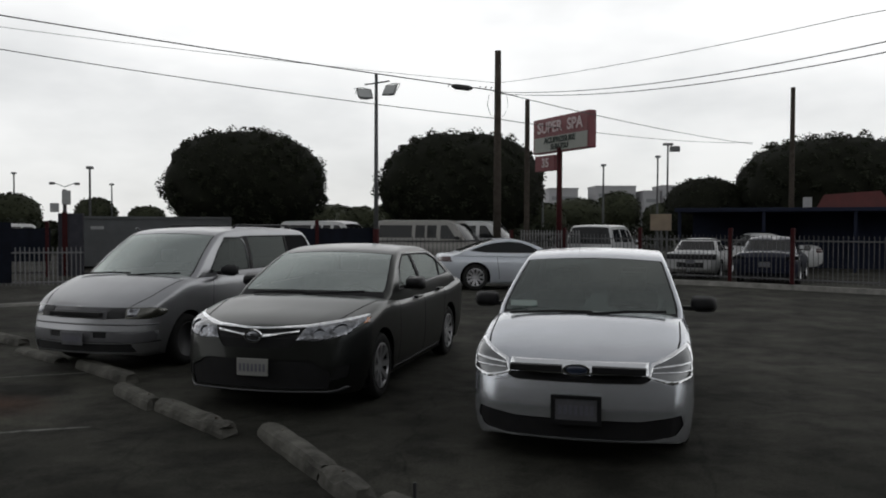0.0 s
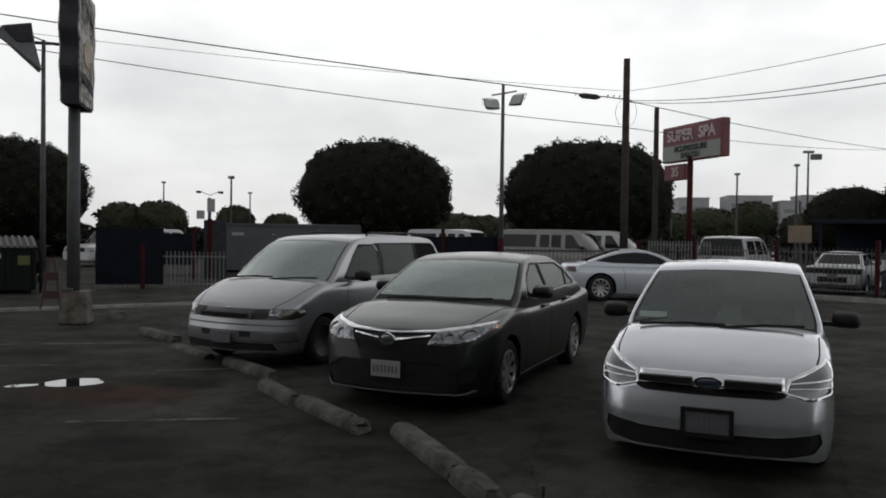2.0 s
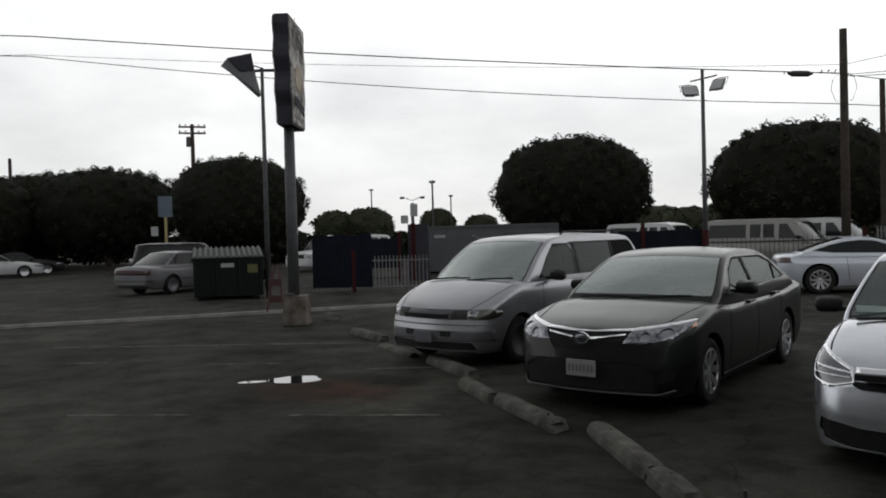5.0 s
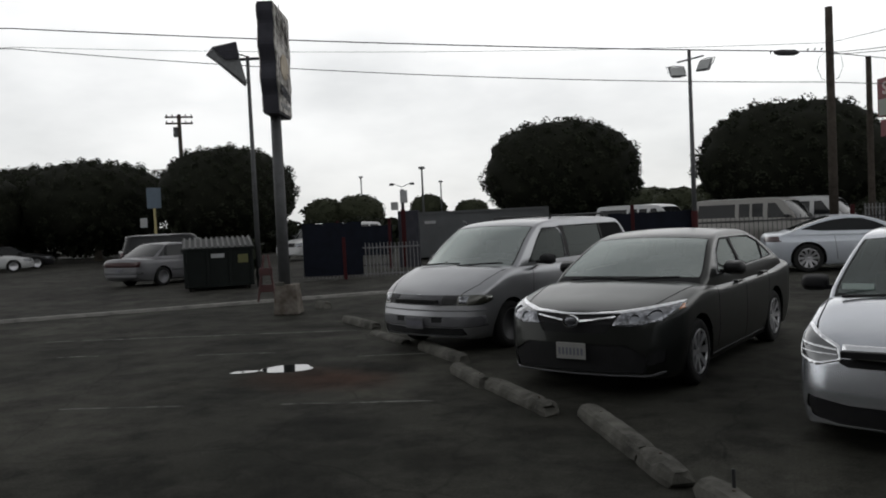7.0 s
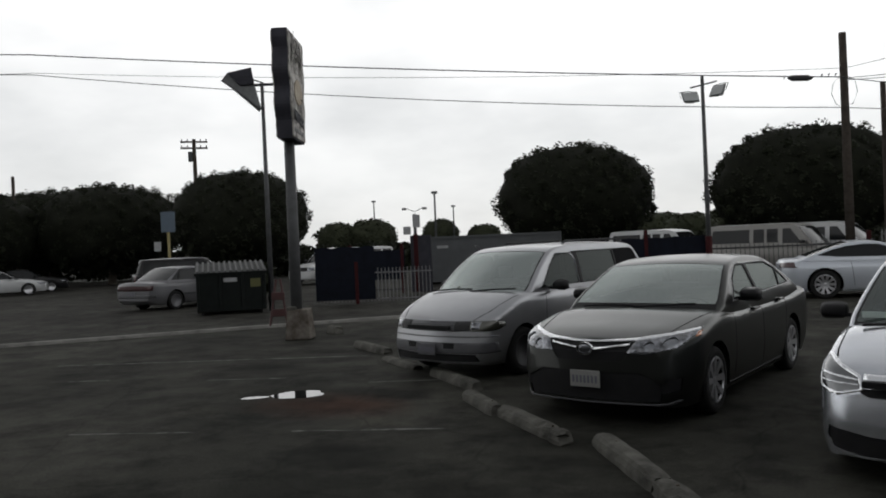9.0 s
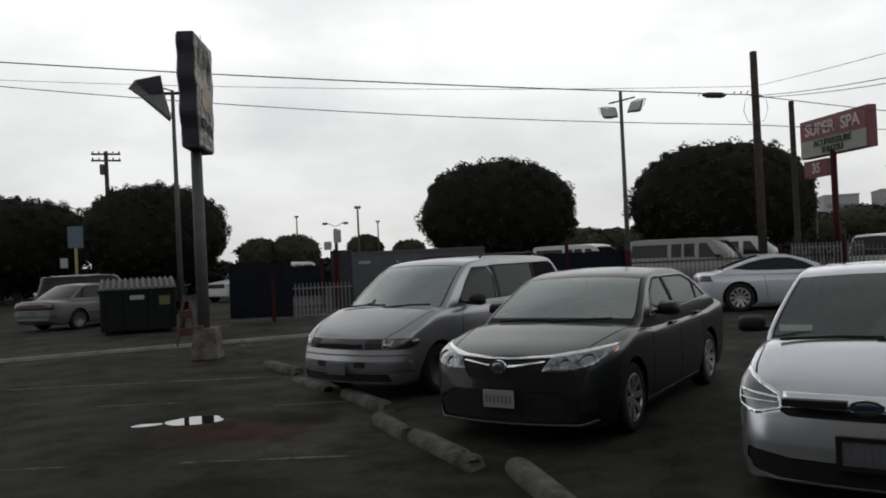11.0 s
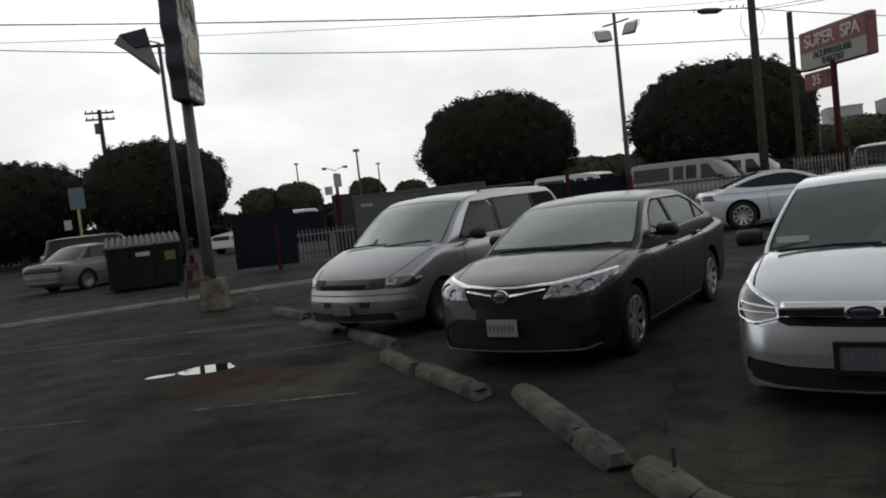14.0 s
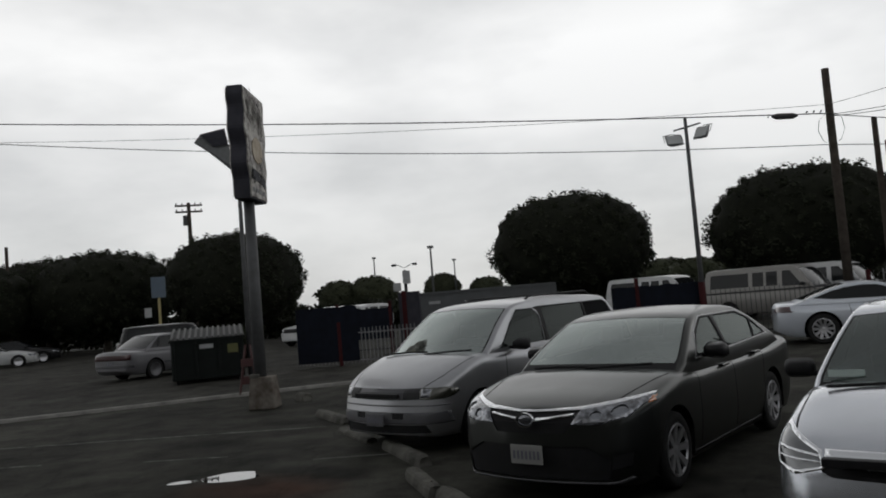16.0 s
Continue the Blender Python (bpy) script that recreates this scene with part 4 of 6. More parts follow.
# ---- the three parked cars ----
def lens(y, z, ry, rz):
    """A round outline for a lamp bowl."""
    return [(y + ry * math.cos(k * math.tau / 12), z + rz * math.sin(k * math.tau / 12)) for k in range(12)]


FORD = dict(tuck=1.0, L=4.45, W=1.72, H=1.56, belt=1.01, wb=2.615, fo=0.87, r=0.315, clear=0.16, chin=0.015, front_round=0.85, corner=0.42, bow=0.17, rake=0.25, crown=0.025, square=8.0,
    deck=[(0, 0.66), (0.012, 0.70), (0.035, 0.73), (0.07, 0.755), (0.15, 0.80), (0.33, 0.86), (0.64, 0.945), (0.95, 1.02), (1.2, 1.04), (3.6, 1.045), (4.2, 1.03), (4.40, 0.98), (4.45, 0.88)],
    cabin=(0.92, 1.92, 3.2, 3.95), wbelt=1.66, wroof=1.24, pillar=0.045, screens=(1.12, 1.87, 3.3, 3.85), spokes=7,
    roofline=[(0.92, 0.91), (1.12, 1.035), (1.5, 1.275), (1.87, 1.47), (2.1, 1.535), (2.5, 1.56), (3.0, 1.545), (3.3, 1.47), (3.85, 1.12), (4.0, 0.98)],
    windows=(([(1.50, 1.05), (2.21, 1.055), (2.26, 1.41), (2.06, 1.41), (1.80, 1.28)], None), ([(2.30, 1.055), (3.15, 1.07), (3.30, 1.30), (3.05, 1.40), (2.34, 1.415)], None)),
    window_trim=(([(1.46, 1.035), (3.18, 1.05), (3.34, 1.30), (3.07, 1.42), (2.05, 1.43), (1.78, 1.30)], PLASTIC, "black window surround"),), inside=(2.2, 3.1), mirror=(1.60, 1.05, 0.23),
    wipers=([(-0.97, -0.66, 1.045), (-1.03, -0.25, 1.06), (-1.03, 0.05, 1.06)], [(-0.98, 0.0, 1.045), (-1.04, 0.35, 1.07), (-1.06, 0.66, 1.075)]),
    plates=(("front", 0.425, 0.31, 0.16, PLATE_DARK, True),), plate_out=0.01,
    cuts=(
        ("lamp_divider", [(0.64, 0.715), (0.962, 0.742), (0.962, 0.755), (0.64, 0.727)], CHROME, 0.002, "front", ""),
        ("lamp_divider", [(0.64, 0.685), (0.962, 0.69), (0.962, 0.70), (0.64, 0.694)], CHROME, 0.002, "front", ""),
        ("headlamp", [(0.62, 0.665), (0.645, 0.735), (0.80, 0.79), (0.935, 0.845), (0.965, 0.80), (0.965, 0.655), (0.80, 0.63)], LAMP_DARK, 0.0, "front", "clear headlamp with dark bowls"),
        ("headlamp_rim", [(0.595, 0.655), (0.625, 0.75), (0.80, 0.812), (0.945, 0.872), (0.995, 0.81), (0.99, 0.635), (0.80, 0.605)], CHROME, 0.003, "front", "chrome headlamp rim"),
        ("grille", [(-0.60, 0.672), (0.60, 0.672), (0.60, 0.758), (-0.60, 0.758)], CHROME, 0.006, "front_one", "satin chrome grille bar"),
        ("lower_grille", [(-0.55, 0.612), (0.55, 0.612), (0.62, 0.640), (0.61, 0.668), (-0.61, 0.668), (-0.62, 0.640)], PLASTIC, -0.01, "front_one", "black upper intake"),
        ("intake", [(-0.62, 0.205), (0.62, 0.205), (0.84, 0.24), (0.90, 0.31), (0.88, 0.385), (0.55, 0.345), (-0.55, 0.345), (-0.88, 0.385), (-0.90, 0.31), (-0.84, 0.24)], PLASTIC, -0.012, "front_one", "black lower intake"),
        ("door_gap", [(1.42, 0.30), (1.428, 0.30), (1.428, 0.97), (1.42, 0.97)], SEAM, 0.0012, "side", ""),
        ("door_gap", [(2.35, 0.27), (2.358, 0.27), (2.358, 0.98), (2.35, 0.98)], SEAM, 0.0012, "side", ""),
        ("bonnet_gap", [(0.10, 0.60), (0.17, 0.72), (0.32, 0.83), (0.60, 0.875), (1.0, 0.885), (1.0, 0.897), (0.59, 0.888), (0.31, 0.845), (0.16, 0.735), (0.09, 0.61)], SEAM, 0.0012, "top", ""),
        ("bonnet_gap", [(0.085, -0.60), (0.085, 0.60), (0.097, 0.60), (0.097, -0.60)], SEAM, 0.0012, "top_one", ""),
    ))
CAMRY = dict(L=4.80, W=1.82, H=1.49, belt=1.0, wb=2.775, fo=0.96, r=0.325, clear=0.17, chin=0.03, tuck=0.97, front_round=0.79, corner=0.62, bow=0.20, rake=0.12, crown=0.03, square=9.0,
    deck=[(0, 0.71), (0.012, 0.745), (0.035, 0.77), (0.07, 0.79), (0.15, 0.815), (0.33, 0.86), (0.64, 0.92), (1.0, 0.985), (1.25, 0.995), (1.6, 0.96), (3.7, 0.965), (4.2, 1.0), (4.55, 1.02), (4.72, 1.0), (4.80, 0.90)],
    cabin=(1.02, 2.08, 3.35, 4.42), wbelt=1.74, wroof=1.27, pillar=0.05, screens=(1.24, 2.01, 3.42, 4.25), spokes=8,
    roofline=[(1.02, 0.90), (1.24, 1.03), (1.6, 1.225), (2.01, 1.405), (2.3, 1.465), (2.7, 1.49), (3.1, 1.475), (3.42, 1.425), (3.8, 1.28), (4.25, 1.06), (4.5, 0.93)],
    windows=(([(1.70, 1.045), (2.44, 1.06), (2.49, 1.365), (2.24, 1.362), (1.95, 1.24)], None), ([(2.53, 1.06), (3.40, 1.075), (3.55, 1.27), (3.30, 1.35), (2.58, 1.37)], None), ([(3.45, 1.08), (3.82, 1.10), (3.60, 1.255)], None)),
    window_trim=(([(1.665, 1.03), (3.88, 1.082), (3.585, 1.285), (3.31, 1.368), (2.23, 1.38), (1.92, 1.255)], PLASTIC, "black window surround"), ([(1.64, 1.018), (3.915, 1.07), (3.595, 1.296), (3.315, 1.38), (2.223, 1.392), (1.905, 1.265)], BRIGHT_TRIM, "thin bright window line")), inside=(2.35, 3.3), mirror=(1.82, 1.05, 0.22), mirror_gap=-0.02, mirror_mat=BLACK_CAR, sill=0.06, header=0.12,
    wipers=([(-1.13, -0.58, 1.02), (-1.17, -0.3, 1.035), (-1.17, 0.0, 1.03)], [(-1.13, -0.02, 1.02), (-1.18, 0.35, 1.04), (-1.20, 0.62, 1.05)]),
    plates=(("front", 0.435, 0.305, 0.155, PLATE, False),), plate_out=0.015,
    cuts=(
        ("lamp_bowl", lens(0.63, 0.735, 0.055, 0.034), LAMP_BRIGHT, -0.010, "front", "bright reflector bowl"),
        ("lamp_bowl", lens(0.80, 0.768, 0.060, 0.038), LAMP_BRIGHT, -0.010, "front", "bright reflector bowl"),
        ("lamp_trim", [(0.49, 0.782), (0.72, 0.812), (0.955, 0.852), (0.955, 0.866), (0.72, 0.830), (0.48, 0.800)], CHROME, 0.004, "front", "bright upper trim"),
        ("headlamp", [(0.42, 0.675), (0.49, 0.780), (0.72, 0.810), (0.955, 0.850), (0.96, 0.81), (0.88, 0.72), (0.64, 0.665)], LAMP_LENS, 0.003, "front", "clear headlamp with projector bowl"),
        ("grille_wing", [(0.075, 0.695), (0.20, 0.708), (0.43, 0.740), (0.44, 0.756), (0.20, 0.728), (0.075, 0.720)], CHROME, 0.008, "front", "chrome grille wing"),
        ("grille", [(-0.36, 0.60), (0.36, 0.60), (0.42, 0.672), (0.475, 0.778), (0.12, 0.764), (-0.12, 0.764), (-0.475, 0.778), (-0.42, 0.672)], PLASTIC, -0.01, "front_one", "black grille"),
        ("grille_chrome", [(-0.49, 0.780), (-0.12, 0.766), (0.12, 0.766), (0.49, 0.782), (0.48, 0.798), (0.12, 0.780), (-0.12, 0.780), (-0.48, 0.798)], CHROME, 0.006, "front_one", "chrome grille strip"),
        ("bumper_lip", [(-0.80, 0.205), (0.80, 0.205), (0.88, 0.235), (0.86, 0.25), (0.78, 0.225), (-0.78, 0.225), (-0.86, 0.25), (-0.88, 0.235)], CLADDING, 0.006, "front_one", "dull lower lip"),
        ("intake", [(-0.74, 0.24), (0.74, 0.24), (0.76, 0.40), (0.56, 0.50), (-0.56, 0.50), (-0.76, 0.40)], PLASTIC, -0.012, "front_one", "black lower intake"),
        ("fog_recess", [(0.74, 0.31), (0.88, 0.33), (0.90, 0.45), (0.78, 0.44)], PLASTIC, -0.008, "front", "dark fog lamp recess"),
        ("indicator", [(0.955, 0.84), (0.985, 0.84), (0.985, 0.80), (0.96, 0.795)], AMBER, 0.002, "front", "amber indicator"),
        ("door_gap", [(1.52, 0.30), (1.528, 0.30), (1.545, 0.98), (1.537, 0.98)], SEAM, 0.0012, "side", ""),
        ("door_gap", [(2.50, 0.27), (2.508, 0.27), (2.508, 0.99), (2.50, 0.99)], SEAM, 0.0012, "side", ""),
        ("door_gap", [(3.40, 0.55), (3.408, 0.55), (3.50, 0.99), (3.492, 0.99)], SEAM, 0.0012, "side", ""),
        ("sill_trim", [(1.35, 0.205), (3.35, 0.205), (3.35, 0.235), (1.35, 0.235)], PLASTIC, 0.004, "side", ""),
        ("bonnet_gap", [(0.10, 0.50), (0.32, 0.72), (1.1, 0.885), (1.1, 0.897), (0.31, 0.733), (0.09, 0.51)], SEAM, 0.0012, "top", ""),
    ))
QUEST = dict(L=4.82, W=1.87, H=1.76, belt=1.11, wb=2.85, fo=0.95, r=0.325, clear=0.20, chin=0.03, front_round=0.85, corner=0.6, bow=0.22, rake=0.22, crown=0.03, square=9.0, category="minivan",
    deck=[(0, 0.765), (0.012, 0.785), (0.035, 0.80), (0.07, 0.815), (0.15, 0.85), (0.33, 0.925), (0.64, 1.04), (0.90, 1.125), (1.2, 1.145), (4.4, 1.13), (4.7, 1.12), (4.82, 1.0)],
    cabin=(0.86, 1.90, 4.40, 4.76), wbelt=1.78, wroof=1.40, pillar=0.055, screen_bow=0.2, screens=(1.03, 1.84, 4.47, 4.72), spokes=0,
    roofline=[(0.86, 1.01), (1.03, 1.13), (1.4, 1.40), (1.84, 1.66), (2.1, 1.73), (2.6, 1.76), (3.6, 1.765), (4.2, 1.735), (4.45, 1.66), (4.72, 1.25), (4.82, 1.02)],
    windows=(([(1.50, 1.15), (2.44, 1.16), (2.49, 1.50), (2.45, 1.57), (2.38, 1.60), (2.02, 1.60), (1.80, 1.43)], None), ([(2.57, 1.16), (3.62, 1.17), (3.66, 1.615), (2.60, 1.615)], None), ([(3.68, 1.17), (4.55, 1.18), (4.36, 1.57), (4.28, 1.61), (3.71, 1.615)], BLACK_GLASS)),
    window_trim=(([(2.46, 1.145), (4.60, 1.165), (4.40, 1.585), (4.30, 1.632), (2.50, 1.632), (2.40, 1.615), (2.47, 1.58), (2.51, 1.50)], PLASTIC, "black window surround"), ([(1.46, 1.138), (2.45, 1.148), (2.50, 1.50), (2.39, 1.615), (2.01, 1.615), (1.78, 1.44)], PLASTIC, "black window seal")), rim_mat=DARK_RIM, inside=(2.2, 3.1), mirror=(1.65, 1.14, 0.22), header=0.13, pillar_c=0.16, pillar_a=0.20,
    wipers=([(-0.92, -0.74, 1.145), (-0.98, -0.35, 1.17), (-1.0, -0.02, 1.17)], [(-0.92, 0.0, 1.145), (-0.98, 0.40, 1.17), (-1.02, 0.74, 1.18)]),
    plates=(("front", 0.42, 0.31, 0.15, PLATE_DARK, False),), plate_out=0.03,
    cuts=(
        ("lamp_reflector", [(0.67, 0.675), (0.67, 0.775), (0.80, 0.777), (0.79, 0.68)], LAMP_LENS, 0.004, "front", "clear reflector"),
        ("lamp_panel", [(0.42, 0.655), (0.42, 0.785), (0.655, 0.787), (0.655, 0.66)], DARK_RIM, 0.003, "front", "grey panel beside the headlamp"),
        ("headlamp", [(0.655, 0.655), (0.655, 0.787), (0.93, 0.790), (0.985, 0.765), (0.995, 0.72), (0.97, 0.675), (0.92, 0.655)], LAMP_AGED, 0.004, "front", "yellowed wraparound headlamp"),
        ("grille", [(-0.42, 0.655), (0.42, 0.655), (0.42, 0.785), (-0.42, 0.785)], CLADDING, 0.004, "front_one", "grey grille"),
        ("bumper_slot", [(0.26, 0.43), (0.44, 0.43), (0.44, 0.50), (0.26, 0.50)], PLASTIC, -0.006, "front", "dark bumper slot"),
        ("bumper_lower", [(-0.95, 0.37), (0.95, 0.37), (0.96, 0.51), (-0.96, 0.51)], CLADDING, 0.002, "front_one", "dull grey lower bumper"),
        ("bumper_strip", [(-0.96, 0.578), (0.96, 0.578), (0.96, 0.596), (-0.96, 0.596)], GREY_PLASTIC, 0.005, "front_one", "grey bumper strip"),
        ("intake", [(-0.80, 0.26), (0.80, 0.26), (0.76, 0.36), (-0.76, 0.36)], PLASTIC, -0.012, "front_one", "black lower intake"),
        ("lower_cladding", [(1.33, 0.19), (4.6, 0.19), (4.6, 0.46), (1.33, 0.46)], CLADDING, 0.003, "side", "grey lower cladding"),
        ("door_gap", [(1.45, 0.30), (1.458, 0.30), (1.50, 1.06), (1.492, 1.06)], SEAM, 0.0012, "side", ""),
        ("door_gap", [(2.46, 0.27), (2.468, 0.27), (2.468, 1.06), (2.46, 1.06)], SEAM, 0.0012, "side", ""),
        ("bonnet_gap", [(0.12, 0.62), (0.45, 0.80), (0.95, 0.90), (0.95, 0.912), (0.44, 0.813), (0.11, 0.63)], SOFT_GAP, 0.0012, "top", ""),
    ))


def heading(x, y, a):
    """Pose of a car whose nose stands at x, y and which points a degrees west of south."""
    return pose(x, y, 0, 0, 0, -(90 + a))


ford = car("sedan_car", "silver compact sedan with black door mirrors and a framed plate", heading(0.975, 5.665, 14.5), FORD, SILVER, CLEAN_GLASS)
camry = car("sedan_car", "dark grey sedan with chrome grille strip and a white plate", heading(-1.79, 7.226, 14.1) @ Matrix.Scale(1.045, 4), CAMRY, GREY)
quest = car("minivan", "aged silver minivan with yellowed headlamps and roof rack", heading(-4.44, 9.30, 18.0), QUEST, VAN_SILVER, side_glass=DEEP_GLASS)


def car_badge(parent, x, z, w, h, mat, ring):
    b = part("badge", lathe([(0.0, 0.012), (0.8, 0.010), (1.0, 0.0)], 24), mat, parent, "plain oval badge", smooth=True)
    b.matrix_local = pose(x, 0, z, 0, 0, -90) @ Matrix.Diagonal((w / 2, 1, h / 2, 1))
    r = part("badge_ring", lathe([(1.0, 0.0), (1.0, 0.016), (1.14, 0.016), (1.16, 0.0)], 24), ring, b)


car_badge(ford, 0.006, 0.717, 0.175, 0.078, BADGE_BLUE, CHROME)
car_badge(camry, 0.010, 0.712, 0.15, 0.105, LAMP_LENS, CHROME)
for y0, y1 in ((0.11, 0.50), (-0.50, -0.11)):
    part("grille_slot", box(-0.06, 0.008, y0, y1, 0.694, 0.742, 0.005), PLASTIC, ford)
part("grille_slot", box(-0.05, 0.014, -0.37, 0.37, 0.685, 0.735, 0.005), PLASTIC, quest)
part("bonnet_badge", box(-0.10, -0.07, -0.03, 0.03, 0.785, 0.80, 0.004), CHROME, quest)
part("parking_pass", box(-1.22, -1.215, -0.70, -0.46, 1.06, 1.11), PAPER, ford, "pale paper pass behind the windscreen")
for y in (-0.3, 0.3):
    part("washer_jet", box(-0.93, -0.90, y - 0.015, y + 0.015, 0.985, 1.002, 0.005), PLASTIC, ford)
for y in (0.62, -0.62):
    part("roof_rack", tube([(-2.5, y * 0.9, 1.73), (-2.6, y * 0.9, 1.785), (-4.1, y * 0.9, 1.785), (-4.2, y * 0.9, 1.73)], 0.016, 8), PLASTIC, quest, "black roof rack rail")
for s, z in ((2.15, 0.90), (3.15, 0.92)):
    for y in (0.895, -0.895):
        part("door_handle", box(-s - 0.20, -s, y - 0.025, y + 0.025, z - 0.014, z + 0.014, 0.01), GREY, camry)
for s, z in ((2.0, 0.86), (2.95, 0.87)):
    for y in (0.845, -0.845):
        part("door_handle", box(-s - 0.18, -s, y - 0.025, y + 0.025, z - 0.014, z + 0.014, 0.01), SILVER, ford)

# ---- cars farther off ----
AUDI = dict(L=4.63, W=1.85, H=1.37, belt=0.93, wb=2.75, fo=0.90, r=0.345, clear=0.17, front_round=0.76, rear_round=0.80, corner=0.7, crown=0.05, square=4.5, fine=True, spokes=10, header=0.10, pillar_c=0.55, pillar_ct=0.15, kick=0.05,
    deck=[(0, 0.62), (0.05, 0.70), (0.15, 0.76), (0.64, 0.88), (1.25, 0.94), (3.6, 0.98), (4.3, 0.98), (4.55, 0.95), (4.63, 0.85)],
    cabin=(1.2, 2.15, 2.95, 4.35), wbelt=1.70, wroof=1.20, mirror=(1.75, 0.98, 0.22), screens=(1.40, 2.12, 3.12, 4.05),
    roofline=[(1.2, 0.83), (1.40, 0.955), (1.8, 1.14), (2.12, 1.26), (2.45, 1.345), (2.8, 1.37), (3.12, 1.345), (3.6, 1.20), (4.05, 1.03), (4.4, 0.90)],
    windows=(([(1.85, 0.985), (3.35, 1.01), (3.72, 1.05), (3.40, 1.16), (3.10, 1.23), (2.75, 1.265), (2.45, 1.25), (2.15, 1.15)], None),),
    window_trim=(([(1.80, 0.97), (3.36, 0.995), (3.80, 1.045), (3.42, 1.175), (3.11, 1.246), (2.75, 1.28), (2.44, 1.265), (2.13, 1.162)], PLASTIC, "black window surround"),),
    cuts=(("tail_lamp", [(0.50, 0.76), (0.98, 0.76), (1.0, 0.90), (0.50, 0.88)], RED_LENS, 0.004, "rear", "red tail lamp"),
          ("door_gap", [(1.55, 0.3), (1.56, 0.3), (1.56, 0.93), (1.55, 0.93)], SEAM, 0.0012, "side", ""), ("door_gap", [(3.0, 0.3), (3.01, 0.3), (3.08, 0.93), (3.07, 0.93)], SEAM, 0.0012, "side", "")),
    plates=(("rear", 0.62, 0.3, 0.15, PLATE_DARK, False),))
SEDAN = dict(L=4.75, W=1.80, H=1.40, belt=0.93, wb=2.72, fo=0.95, r=0.32, clear=0.2, fine=False, spokes=0, crown=0.05, corner=0.6,
    deck=[(0, 0.60), (0.05, 0.68), (0.2, 0.75), (0.64, 0.83), (1.2, 0.92), (3.8, 0.96), (4.5, 0.97), (4.68, 0.93), (4.75, 0.82)],
    cabin=(1.25, 2.15, 3.25, 4.1), wbelt=1.62, wroof=1.22, splits=((2.5, 0.08, 0.05),), mirror=(1.8, 0.98, 0.2),
    cuts=(("tail_lamp", [(0.35, 0.72), (0.97, 0.72), (0.98, 0.86), (0.35, 0.86)], RED_LENS, 0.004, "rear", "red tail lamp"), ("headlamp", [(0.5, 0.58), (0.95, 0.58), (0.97, 0.70), (0.5, 0.68)], LAMP_LENS, 0.004, "front", "")),
    plates=(("rear", 0.60, 0.3, 0.15, PLATE_DARK, False),))
BOXY = dict(SEDAN, rim_mat=OLD_SILVER, H=1.46, belt=0.95, spokes=0, square=7.0, front_round=0.88, rear_round=0.9, fine=True,
    deck=[(0, 0.66), (0.05, 0.74), (0.2, 0.80), (0.64, 0.86), (1.3, 0.93), (3.9, 0.97), (4.5, 0.99), (4.70, 0.97), (4.75, 0.88)],
    wbelt=1.66, wroof=1.28, screens=(1.45, 2.1, 3.35, 4.0), roofline=[(1.28, 0.85), (1.45, 0.97), (2.1, 1.37), (2.3, 1.43), (2.8, 1.46), (3.2, 1.44), (3.35, 1.40), (4.0, 1.03), (4.15, 0.90)],
    windows=(([(1.80, 0.99), (2.55, 1.0), (2.57, 1.36), (2.20, 1.35)], None), ([(2.63, 1.0), (3.45, 1.01), (3.28, 1.34), (2.65, 1.36)], None), ([(3.52, 1.02), (3.72, 1.03), (3.42, 1.27)], None)),
    window_trim=(([(1.75, 0.975), (3.80, 1.01), (3.32, 1.365), (2.18, 1.375)], PLASTIC, "black window surround"),),
    cuts=(("tail_panel", [(-0.94, 0.70), (0.94, 0.70), (0.95, 0.87), (-0.95, 0.87)], RED_LENS, 0.003, "rear_one", "dark red tail lamp band"), ("bumper_strip", [(-0.97, 0.46), (0.97, 0.46), (0.97, 0.56), (-0.97, 0.56)], CLADDING, 0.01, "rear_one", "dull grey bumper"),
          ("rubbing_strip", [(1.3, 0.50), (3.3, 0.50), (3.3, 0.56), (1.3, 0.56)], CLADDING, 0.006, "side", ""), ("door_gap", [(2.58, 0.3), (2.59, 0.3), (2.59, 0.95), (2.58, 0.95)], SEAM, 0.0012, "side", "")))
